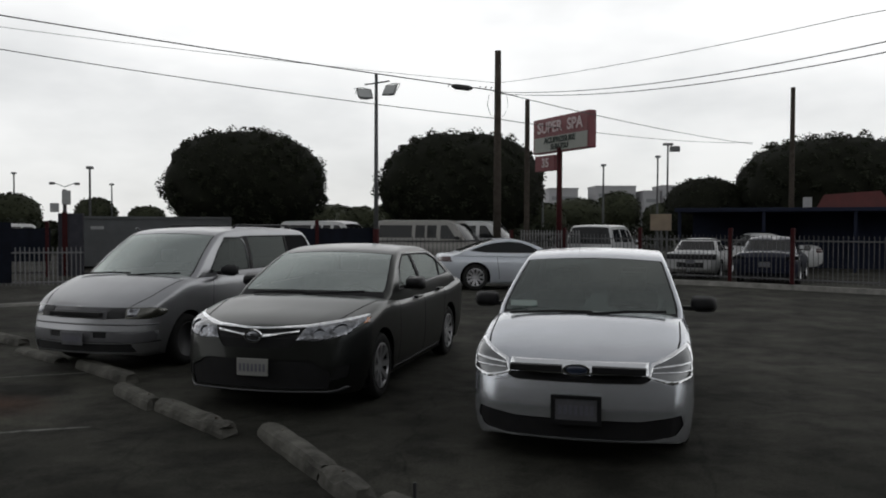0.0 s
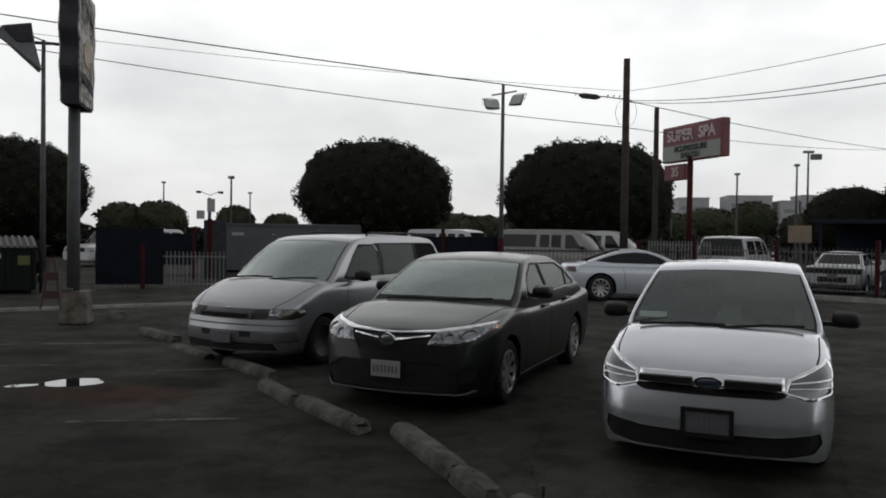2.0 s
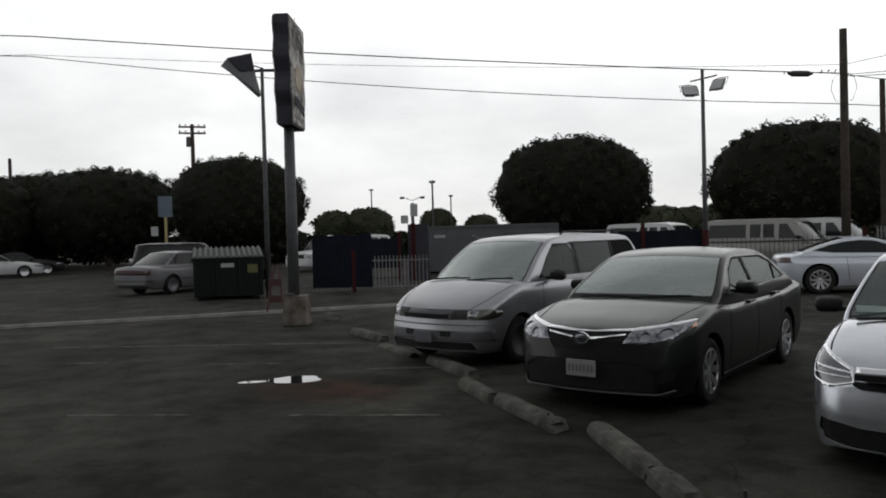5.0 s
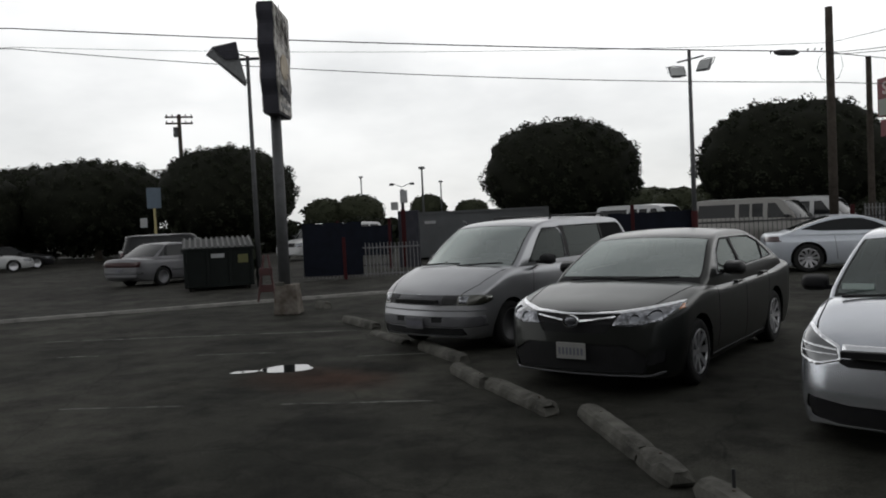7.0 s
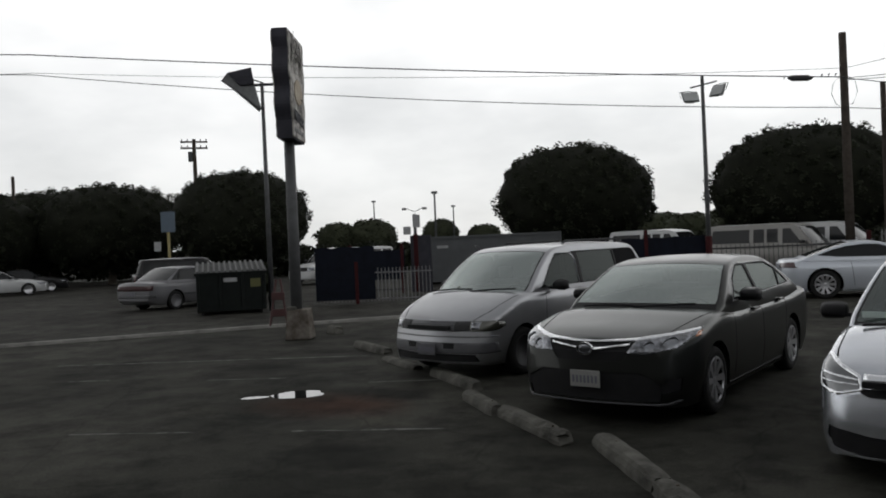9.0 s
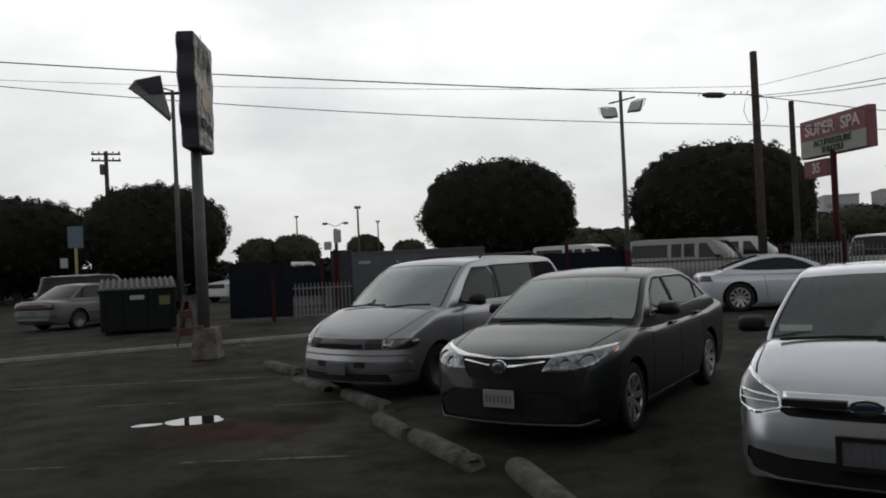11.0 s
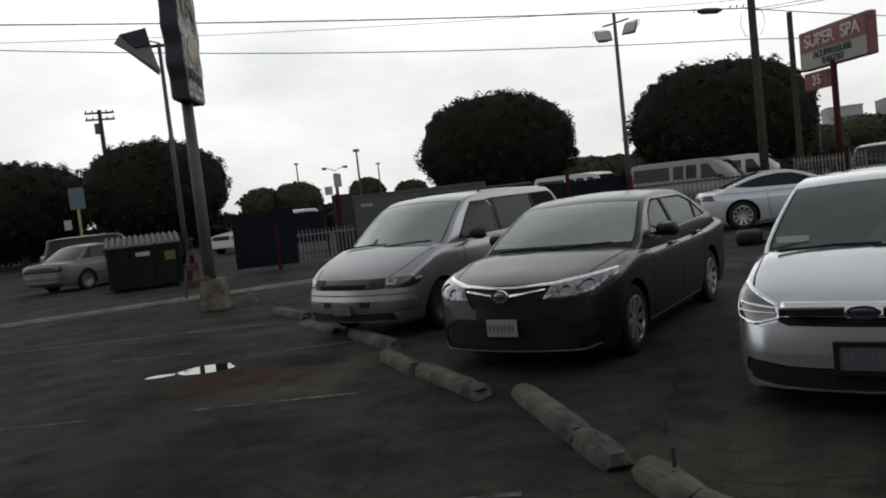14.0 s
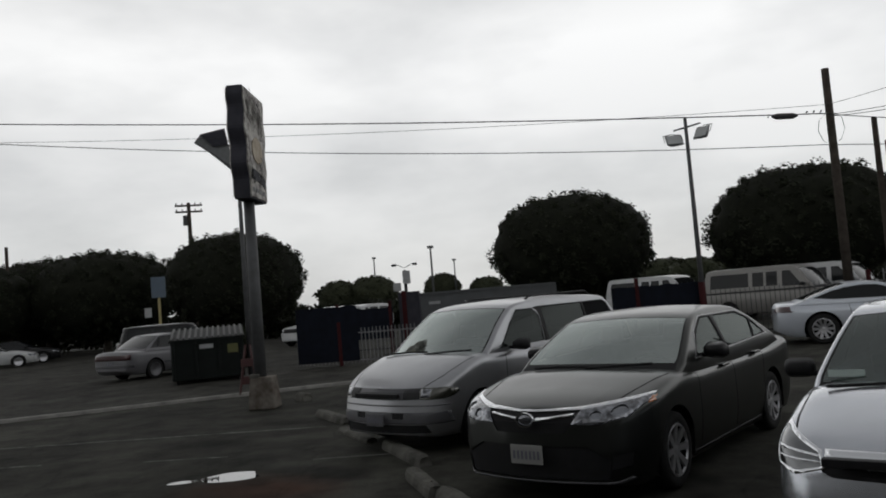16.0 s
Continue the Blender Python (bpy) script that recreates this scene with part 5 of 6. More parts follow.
VAN = dict(L=5.5, W=2.0, H=2.08, belt=1.20, wb=3.5, fo=0.85, r=0.36, clear=0.28, fine=False, spokes=0, crown=0.04, corner=0.5, category="van", front_round=0.84, rear_round=0.93, rear_corner=0.2,
    deck=[(0, 0.95), (0.05, 1.02), (0.2, 1.06), (0.64, 1.13), (0.95, 1.19), (1.2, 1.22), (5.3, 1.22), (5.5, 1.2)],
    cabin=(0.72, 1.45, 5.35, 5.47), wbelt=1.92, wroof=1.66, mirror=(1.3, 1.28, 0.22), screens=(0.95, 1.55, 5.30, 5.45), pillar=0.07,
    roofline=[(0.75, 1.08), (0.95, 1.22), (1.25, 1.58), (1.55, 1.90), (1.8, 2.02), (2.4, 2.07), (4.8, 2.07), (5.2, 2.04), (5.30, 1.95), (5.45, 1.40), (5.5, 1.10)],
    windows=(([(1.42, 1.26), (2.16, 1.26), (2.16, 1.84), (1.86, 1.84)], None), ([(2.34, 1.30), (2.78, 1.30), (2.78, 1.84), (2.34, 1.84)], None), ([(2.88, 1.30), (3.32, 1.30), (3.32, 1.84), (2.88, 1.84)], None), ([(3.48, 1.30), (5.10, 1.30), (5.06, 1.84), (3.48, 1.84)], None)),
    cuts=(("headlamp", [(0.62, 0.74), (0.92, 0.74), (0.92, 0.90), (0.62, 0.90)], LAMP_LENS, 0.004, "front", ""), ("grille", [(-0.58, 0.72), (0.58, 0.72), (0.58, 0.92), (-0.58, 0.92)], PLASTIC, 0.004, "front_one", ""), ("tail_lamp", [(0.86, 0.8), (0.97, 0.8), (0.97, 1.1), (0.86, 1.1)], RED_LENS, 0.004, "rear", "")))
SUV = dict(VAN, L=5.0, H=1.88, belt=1.12, W=1.95, wb=2.95, category="car", cabin=(1.35, 2.0, 4.7, 4.95), wroof=1.50, screens=(1.55, 2.1, 4.79, 4.965),
    roofline=[(1.35, 1.0), (1.55, 1.14), (2.1, 1.66), (2.3, 1.80), (2.9, 1.88), (4.3, 1.87), (4.70, 1.83), (4.79, 1.76), (4.965, 1.20), (5.0, 1.02)],
    windows=(([(2.0, 1.18), (2.62, 1.18), (2.64, 1.68), (2.35, 1.68)], None), ([(2.72, 1.18), (3.55, 1.18), (3.52, 1.70), (2.74, 1.70)], None), ([(3.68, 1.20), (4.62, 1.20), (4.52, 1.68), (3.66, 1.70)], None)),
    deck=[(0, 0.85), (0.05, 0.95), (0.2, 1.0), (0.64, 1.05), (1.4, 1.12), (1.6, 1.14), (4.9, 1.14), (5.0, 1.1)], mirror=(1.8, 1.2, 0.22))


def toward(x, y, deg):
    """Pose of a car whose nose stands at x, y and which points deg counterclockwise from east."""
    return pose(x, y, 0, 0, 0, deg)


car("coupe_car", "pale silver-blue two-door coupe parked by the fence", toward(4.63, 23.2, 6) @ Matrix.Scale(1.06, 4), AUDI, PALE_BLUE, FAR_GLASS, FAR_GLASS)
car("sedan_car", "dull silver older sedan parked behind the dumpster", toward(-19.5, 24.25, 84), BOXY, OLD_SILVER, FAR_GLASS, FAR_GLASS)
car("passenger_van", "tan passenger van with a row of side windows", toward(2.2, 33.3, -22), VAN, VAN_TAN, FAR_GLASS, FAR_GLASS, "parked vans")
car("passenger_van", "white passenger van parked beyond the fence", toward(4.0, 36.6, -22), VAN, WHITE, FAR_GLASS, FAR_GLASS, "parked vans")
car("passenger_van", "white passenger van parked beyond the fence", toward(-3.2, 39.5, -22), VAN, WHITE, FAR_GLASS, FAR_GLASS, "parked vans")
car("utility_car", "white sport utility car behind the fence", toward(7.9, 34.6, 62), SUV, WHITE, FAR_GLASS, FAR_GLASS)
car("sedan_car", "white coupe with dark rear panel behind the fence", toward(10.7, 31.2, 62), dict(SEDAN, cuts=(("tail_panel", [(-0.93, 0.68), (0.93, 0.68), (0.95, 0.86), (-0.95, 0.86)], PLASTIC, 0.003, "rear_one", "black tail panel"), ("rear_bumper", [(-0.5, 0.40), (0.5, 0.40), (0.5, 0.58), (-0.5, 0.58)], PLASTIC, 0.003, "rear_one", "black plate recess"))), WHITE, FAR_GLASS, FAR_GLASS)
car("sedan_car", "navy sedan parked nose-in behind the fence", toward(12.3, 28.7, 62) @ Matrix.Scale(1.08, 4), dict(SEDAN, cuts=(("tail_lamp", [(0.62, 0.74), (0.97, 0.74), (0.98, 0.84), (0.62, 0.83)], BLACK_GLASS, 0.003, "rear", "dark tail lamp"),)), NAVY, FAR_GLASS, FAR_GLASS)
car("sedan_car", "white sedan parked behind the fence", toward(9.9, 32.6, 172) @ Matrix.Scale(1.12, 4), SEDAN, WHITE, FAR_GLASS, FAR_GLASS)
car("utility_car", "black estate car parked along the driveway", toward(-21.0, 27.6, 45), dict(SUV, H=1.74, belt=1.05, roofline=None, splits=((2.5, 0.1, 0.03), (3.6, 0.12, 0.0)), header=0.18), BLACK_CAR, FAR_GLASS, FAR_GLASS)
car("utility_car", "white sport utility car behind the gate", toward(-23.2, 34.0, -100), SUV, WHITE, FAR_GLASS, FAR_GLASS)
car("sedan_car", "white sedan standing on the far driveway", toward(-38.4, 31.6, 48), SEDAN, WHITE, FAR_GLASS, FAR_GLASS)
car("sedan_car", "black sedan standing on the far driveway", toward(-40.2, 34.6, 48), SEDAN, BLACK_CAR, FAR_GLASS, FAR_GLASS)
open_car = car("sedan_car", "silver sedan with its bonnet raised beside the container", toward(-11.05, 26.7, 205), SEDAN, OLD_SILVER, FAR_GLASS, FAR_GLASS)
hood = part("bonnet", box(-0.02, 0.95, -0.65, 0.65, -0.015, 0.015, 0.01), OLD_SILVER, open_car, "raised bonnet")
hood.matrix_local = pose(-1.15, 0, 0.95, 0, -52, 0)
car("utility_car", "white estate car far behind the gate", toward(-24.8, 40.2, -100), SUV, WHITE, FAR_GLASS, FAR_GLASS)


# ---- trees ----
def tree(name, label, x, y, top, width, low, leaf, seed, count=24000, size=0.10, depth=None, group="fig trees", trunk=True):
    """A tapered trunk with limbs and a crown of leaf clumps with an uneven outline."""
    rnd = random.Random(seed)
    t = thing(name, label, "tree", pose(x, y, 0), group)
    rx, rz = width / 2, (top - low) / 2
    ry = depth or rx
    cz = low + rz
    h = low + rz * 0.5
    if trunk:
        part("trunk", tube([(0, 0, 0), (0.05, 0, h * 0.35), (-0.04, 0.05, h * 0.7), (0, 0, h)], [0.30, 0.24, 0.21, 0.16], 10), BARK, t)
        for k in range(6):
            a = math.tau * k / 6 + rnd.uniform(-0.3, 0.3)
            e = Vector((math.cos(a) * rx * 0.55, math.sin(a) * ry * 0.55, cz + rnd.uniform(-0.2, 0.5) * rz))
            s = Vector((0, 0, h * rnd.uniform(0.6, 0.95)))
            m = s.lerp(e, 0.5) + Vector((0, 0, 0.25))
            part("limb", tube([s, m, e], [0.12, 0.09, 0.04], 7), BARK, t)
    # clumps on and inside an uneven dome
    clumps = []
    n = 260
    for k in range(n):
        u = 1 - 2 * (k + 0.5) / n
        a = k * 2.39996
        d = Vector((math.cos(a) * math.sqrt(1 - u * u), math.sin(a) * math.sqrt(1 - u * u), u))
        f = rnd.uniform(0.84, 0.915)
        d *= 1 / (abs(d.x) ** 2.35 + abs(d.y) ** 2.35 + abs(d.z) ** 2.35) ** (1 / 2.35)
        f *= 1 + 0.05 * noise.noise(d * 4.5) + 0.05 * noise.noise(d * 1.7 + Vector((seed * 5.3, 0, 0)))
        c = Vector((d.x * rx * f, d.y * ry * f, d.z * rz * f))
        clumps.append((c, min(rx, rz) * rnd.uniform(0.10, 0.17)))
    # dense heart of the crown, fig hearts coloured darker for the inner shade
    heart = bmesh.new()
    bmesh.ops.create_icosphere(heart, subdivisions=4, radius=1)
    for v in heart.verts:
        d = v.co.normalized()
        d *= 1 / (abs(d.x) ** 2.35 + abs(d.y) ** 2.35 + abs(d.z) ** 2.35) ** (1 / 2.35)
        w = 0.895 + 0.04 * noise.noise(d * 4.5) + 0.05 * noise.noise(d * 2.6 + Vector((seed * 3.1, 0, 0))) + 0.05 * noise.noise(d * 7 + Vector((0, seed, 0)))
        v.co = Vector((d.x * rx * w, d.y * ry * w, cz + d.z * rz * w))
    part("crown_heart", heart, LEAF_SHADED if leaf is LEAF else leaf, t, smooth=True)
    verts, faces = [], []
    for _ in range(count):
        c, r = clumps[rnd.randrange(n)]
        d = Vector((rnd.gauss(0, 1), rnd.gauss(0, 1), rnd.gauss(0, 1))).normalized()
        q = c + d * r * (0.50 + 0.42 * rnd.random()) + Vector((0, 0, cz))
        nrm = (d + Vector((rnd.uniform(-.7, .7), rnd.uniform(-.7, .7), rnd.uniform(-.7, .7)))).normalized()
        a = nrm.cross(Vector((0.3, 0.2, 1))).normalized() * size * rnd.uniform(0.6, 1.2)
        b = nrm.cross(a).normalized() * size * rnd.uniform(0.35, 0.6)
        i = len(verts)
        verts += [q - a, q + b, q + a, q - b]
        faces.append((i, i + 1, i + 2, i + 3))
    me = bpy.data.meshes.new("crown")
    me.from_pydata([tuple(v) for v in verts], [], faces)
    me.materials.append(leaf)
    c = new("crown", me)
    c.parent = t
    tagged(c, kind="stuff")
    return t


FIG = "dense dark green fig tree with a clipped round crown"
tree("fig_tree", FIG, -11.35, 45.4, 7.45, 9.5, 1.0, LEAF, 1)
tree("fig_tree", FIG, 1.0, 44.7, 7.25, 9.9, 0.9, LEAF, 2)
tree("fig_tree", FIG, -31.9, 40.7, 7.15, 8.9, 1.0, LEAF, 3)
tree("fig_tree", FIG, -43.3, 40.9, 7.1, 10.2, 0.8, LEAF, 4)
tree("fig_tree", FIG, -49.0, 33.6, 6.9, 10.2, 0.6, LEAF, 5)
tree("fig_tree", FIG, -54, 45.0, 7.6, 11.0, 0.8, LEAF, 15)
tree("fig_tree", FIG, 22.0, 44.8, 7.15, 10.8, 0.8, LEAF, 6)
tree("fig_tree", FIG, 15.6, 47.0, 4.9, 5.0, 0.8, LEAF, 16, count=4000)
SMALL = "round-headed street tree in the distance"
for k, (x, y, top, w) in enumerate(((-41.3, 68, 4.5, 4.2), (-38.3, 69.7, 4.7, 5.2), (-32.1, 72.7, 4.4, 3.8), (-28.0, 74.4, 3.7, 3.6), (17.2, 77.9, 5.4, 4.6), (-46.5, 64, 4.2, 5.0))):
    tree("street_tree", SMALL, x, y, top, w, 1.0, LEAF_OLIVE, 20 + k, count=2500, size=0.16, group="street trees")
for k, (x, y, top, w) in enumerate(((8.6, 70, 4.0, 5.0), (12.5, 74, 4.6, 6.0), (21.5, 75, 4.3, 5.5), (26.0, 74, 4.6, 6.0), (31, 72, 4.4, 6), (-4.5, 76, 4.2, 5), (-7.5, 70, 3.6, 5), (-11, 78, 4.0, 6), (-18, 80, 3.4, 7))):
    tree("street_tree", "olive green street tree in the distance", x, y, top, w, 0.8, LEAF_OLIVE, 40 + k, count=2500, size=0.18, group="street trees")


def hedge(name, label, x0, y0, x1, y1, h, w, leaf, seed):
    rnd = random.Random(seed)
    a, b = Vector((x0, y0, 0)), Vector((x1, y1, 0))
    verts, faces = [], []
    for _ in range(9000):
        q = a.lerp(b, rnd.random()) + Vector((rnd.gauss(0, w / 3), rnd.gauss(0, w / 3), 0))
        q.z = h * (1 - rnd.random() ** 2 * 0.9) * (0.8 + 0.3 * noise.noise(Vector((q.x * 0.3, q.y * 0.3, seed))))
        s = rnd.uniform(0.15, 0.3)
        d = Vector((rnd.gauss(0, 1), rnd.gauss(0, 1), rnd.gauss(0, 1))).normalized()
        u = d.orthogonal().normalized() * s
        v = d.cross(u) * 0.6
        i = len(verts)
        verts += [q - u, q + v, q + u, q - v]
        faces.append((i, i + 1, i + 2, i + 3))
    me = bpy.data.meshes.new(name)
    me.from_pydata([tuple(v) for v in verts], [], faces)
    me.materials.append(leaf)
    return tagged(new(name, me), label, "hedge", kind="stuff")


hedge("hedge", "dark clipped hedge behind the driveway", -60, 44, -27, 56, 2.4, 3, LEAF, 71)
hedge("hedge", "distant dark shrubs beyond the vans", -34, 66, 36, 66, 2.2, 5, LEAF, 72)
hedge("hedge", "dark shrubs under the fig trees", -36, 46, -21, 52, 1.8, 2, LEAF, 73)

# palm far off
palm = thing("palm_tree", "small palm tree in the distance", "tree", pose(-43, 67, 0))
part("trunk", tube([(0, 0, 0), (0.1, 0, 3.2)], [0.16, 0.11], 8), BARK, palm)
rnd = random.Random(8)
for k in range(16):
    a, e = math.tau * k / 16, rnd.uniform(-0.6, 0.9)
    d = Vector((math.cos(a), math.sin(a), 0))
    part("frond", tube([Vector((0.1, 0, 3.2)), Vector((0.1, 0, 3.2)) + d * 0.5 + Vector((0, 0, e * 0.5)), Vector((0.1, 0, 3.2)) + d * 0.8 + Vector((0, 0, e * 0.4 - 0.2))], [0.03, 0.12, 0.02], 5), LEAF, palm)

# ---- poles, lamps and wires ----
upole = thing("utility_pole", "tall dark wooden utility pole with cable loops", "utility pole", pose(1.68, 24.8, 0))
part("shaft", tube([(0, 0, 0), (0, 0, 7.3)], [0.135, 0.10], 14), WOOD_POLE, upole, smooth=True)
for s in (-1, 1):
    part("cable_loop", tube([(0.12 * s, 0, 6.05), (0.28 * s, 0, 5.9), (0.33 * s, 0, 5.6), (0.22 * s, 0, 5.3), (0.14 * s, 0, 5.25)], 0.008, 5), CABLE, upole)
part("insulator", tube([(0, -0.16, 6.0), (0, 0.16, 6.0)], 0.03, 8), CABLE, upole)


def flood_pole(name, label, x, y, top, heads, base_red):
    t = thing(name, label, "floodlight pole", pose(x, y, 0))
    part("shaft", tube([(0, 0, 0), (0, 0, top)], [0.085, 0.05], 12), STEEL, t, smooth=True)
    if base_red:
        part("painted_base", tube([(0, 0, 0), (0, 0, 1.7)], 0.10, 12), RED_PAINT, t, "dark red painted base", smooth=True)
    for dx, dy, dz, turn, tilt, s in heads:
        arm = part("arm", tube([(0, 0, top - 0.28), (dx, dy, dz + 0.28)], 0.025, 8), STEEL, t)
        hd = bmesh.new()
        box(-0.24 * s, 0.24 * s, -0.02, 0.16 * s, -0.19 * s, 0.19 * s, 0.03, hd)
        for v in hd.verts:
            if v.co.y > 0.08 * s:
                v.co.x *= 0.55
                v.co.z *= 0.55
        o = part("floodlight", hd, FLOOD, t, "grey floodlight head")
        o.matrix_local = pose(dx, dy, dz, tilt, 0, turn)
        part("lens", box(-0.21 * s, 0.21 * s, -0.028, -0.021, -0.16 * s, 0.16 * s), FLOOD_GLASS, o)
        part("yoke", tube([(-0.26 * s, 0.05, 0), (-0.26 * s, 0.05, 0.24 * s), (0, 0.05, 0.28 * s), (0.26 * s, 0.05, 0.24 * s), (0.26 * s, 0.05, 0)], 0.012, 6), STEEL, o)
    return t


flood_pole("floodlight_pole", "slim steel pole with two floodlights at its top", -2.16, 25.0, 6.60, ((-0.36, -0.05, 5.98, 25, -35, 1.05), (0.43, -0.05, 6.10, -35, -30, 1.05)), True)
lamp_pole = flood_pole("floodlight_pole", "steel pole with a large wedge floodlight beside the dumpster", -14.45, 19.6, 7.0, (), False)
ARM_Z = 6.88
wedge = prism([(-1.17, 0.16), (-1.0, 0.38), (-0.30, 0.54), (-0.22, 0.02), (-0.05, -0.71), (-0.16, -0.62)], 0.62, "xz", -0.1)
for v in wedge.verts:
    if v.co.y > 0.2:
        v.co.x = -0.45 + (v.co.x + 0.45) * 0.85
lamp_head = part("floodlight", wedge, FLOOD, lamp_pole, "grey wedge-shaped floodlight housing")
lamp_head.matrix_local = pose(0, 0, ARM_Z, 0, 0, 36.4)
part("cover", prism([(-0.98, 0.33), (-0.31, 0.50), (-0.24, 0.03), (-0.64, -0.02)], 0.07, "xz", -0.18), SIGN_SIDE, lamp_head, "dark back cover")
part("rim", tube([(-1.19, -0.11, 0.14), (-0.62, -0.11, -0.27), (-0.10, -0.11, -0.70)], 0.022, 6), STEEL, lamp_head)
part("yoke", tube([(-0.27, -0.05, 0.18), (-0.02, -0.05, 0.10), (0.04, 0.0, -0.1), (-0.05, -0.05, -0.62)], 0.022, 6), STEEL, lamp_head)
stay = part("arm", tube([(-0.25, 0, 0.02), (0.28, 0, 0.05), (0.75, 0, 0.05)], 0.045, 8), SIGN_SIDE, lamp_pole, "dark steel arm")
stay.matrix_local = pose(0, 0, ARM_Z, 0, 0, 36.4)

# transformer pole far left
tp = thing("utility_pole", "far wooden utility pole with crossarms and transformer", "utility pole", pose(-39.1, 45, 0))
part("shaft", tube([(0, 0, 0), (0, 0, 10.2)], [0.2, 0.13], 10), WOOD_POLE, tp)
for z in (10.0, 9.55):
    o = part("crossarm", box(-0.95, 0.95, -0.06, 0.06, z - 0.06, z + 0.06), WOOD_POLE, tp)
    o.rotation_euler = (0, 0, radians(40))
    for k in (-0.85, -0.45, 0.45, 0.85):
        part("insulator", box(k - 0.04, k + 0.04, -0.04, 0.04, z + 0.06, z + 0.2), CABLE, o)
part("transformer", tube([(-0.3, 0, 8.6), (-0.3, 0, 9.3)], 0.22, 12), STEEL, tp)
for x, y, h in ((3.55, 33.7, 7.2), (16.2, 36.7, 8.3), (-46.5, 36.0, 7.5)):
    t = thing("utility_pole", "plain dark wooden pole", "utility pole", pose(x, y, 0))
    part("shaft", tube([(0, 0, 0), (0, 0, h)], [0.13, 0.10], 10), WOOD_POLE, t)


def street_lamp(x, y, h, w=0.6, two=False):
    t = thing("street_lamp", "slim grey street lamp far off", "street lamp", pose(x, y, 0), "far street lamps")
    part("post", tube([(0, 0, 0), (0, 0, h)], [0.09, 0.06], 8), STEEL, t)
    part("head", box(-w / 2, w / 2, -0.15, 0.15, h - 0.05, h + 0.12, 0.03), FLOOD, t)
    if two:
        part("head", box(-w / 2 + 0.5, w / 2 + 0.5, -0.15, 0.15, h - 0.5, h - 0.1, 0.03), FLOOD, t)


for x, y, h in ((11.85, 58.6, 6.35), (15.6, 57.6, 6.9), (-21.2, 47.2, 5.2), (-37.6, 69, 6.3), (-30.3, 72, 5.5), (8.3, 66, 5.2), (18.2, 58, 5.2), (-47, 62, 5.6)):
    street_lamp(x, y, h, 0.35)
street_lamp(16.3, 57.5, 7.8, 0.7, True)


def cable(name, pts, r=0.012, sag=0.0, label="black overhead cable between poles"):
    """A hanging wire through points, sagging between them."""
    line = []
    P = [Vector(p) for p in pts]
    for a, b in zip(P, P[1:]):
        for k in range(16):
            u = k / 16
            line.append(a.lerp(b, u) - Vector((0, 0, sag * 4 * u * (1 - u))))
    line.append(P[-1])
    return tagged(part(name, tube(line, r, 6), CABLE, smooth=True), label, "cable", "overhead cables")


cable("overhead_cable", [(1.68, 24.7, 6.03), (-20.0, 16.1, 7.88), (-41.7, 7.5, 9.7)], 0.017, 0.12)
cable("overhead_cable", [(1.68, 24.7, 6.28), (-20.7, 16.75, 7.55), (-43, 8.8, 8.8)], 0.007, 0.2)
cable("overhead_cable", [(21.8, 55.7, 7.8), (1.55, 26.5, 5.44), (-21.5, 17.3, 7.7), (-44.5, 8.1, 10)], 0.013, 0.28)
cable("overhead_cable", [(1.68, 24.7, 6.0), (7.2, 12.2, 4.75), (12.7, -0.3, 4.2)], 0.010, 0.28)
cable("overhead_cable", [(1.68, 24.7, 5.95), (7.2, 12.2, 4.58), (12.7, -0.3, 4.0)], 0.010, 0.30)
cable("overhead_cable", [(1.68, 24.7, 6.28), (7.26, 14.06, 5.55), (12.8, 3.4, 5.2)], 0.007, 0.1)
cable("overhead_cable", [(1.68, 24.7, 6.0), (16.3, 41.7, 6.2)], 0.013, 0.15)
sp = tagged(part("cable_splice", tube([(0.22, 24.12, 6.08), (0.34, 24.17, 6.07), (0.75, 24.33, 6.05), (0.87, 24.38, 6.05)], [0.03, 0.085, 0.085, 0.03], 10), CABLE), "black splice case hanging on the overhead cable", "cable splice")

for u in (0.02, 0.98, 1.16, 1.34):
    x, y = 0.10 + u, 24.08 + 0.4 * u
    tagged(part("cable_clip", tube([(x, y, 6.05), (x + 0.02, y, 6.12), (x + 0.05, y, 6.14)], 0.022, 6), CABLE), "small black clip on the overhead cable", "cable clip", "cable clips")

# ---- signs ----
sgn = thing("pole_sign", "tall faded shaped sign cabinet on a steel pole", "sign", pose(-9.26, 13.30, 0, 0, 0, 22))
part("post", tube([(0, 0, 0.3), (0, 0, 4.2)], [0.12, 0.105], 14), STEEL, sgn, smooth=True)
edge_pts = [(0.0, 4.06), (0.0, 4.42), (0.12, 4.72), (0.05, 5.05), (0.17, 5.42), (0.09, 5.8), (0.15, 6.05), (0.12, 6.22)]
edge_curve = [(z, x) for x, z in edge_pts]
levels = [4.06 + (6.22 - 4.06) * k / 36 for k in range(37)]
near_side = [(-0.58 - curve_at(edge_curve, z), z) for z in levels]
far_side = [(0.58 + curve_at(edge_curve, z), z) for z in levels]
outline_pts = near_side + far_side[::-1]


def sign_prism(y0, y1, mat, name, shrink=1.0):
    bm = prism([(x * shrink, 5.2 + (z - 5.2) * shrink) for x, z in outline_pts], y1 - y0, "xz", y0)
    o = part(name, bm, mat, sgn)
    o.matrix_local = pose(0, 0, 0, 0, 0, 90 + SIGN_TURN)
    return o


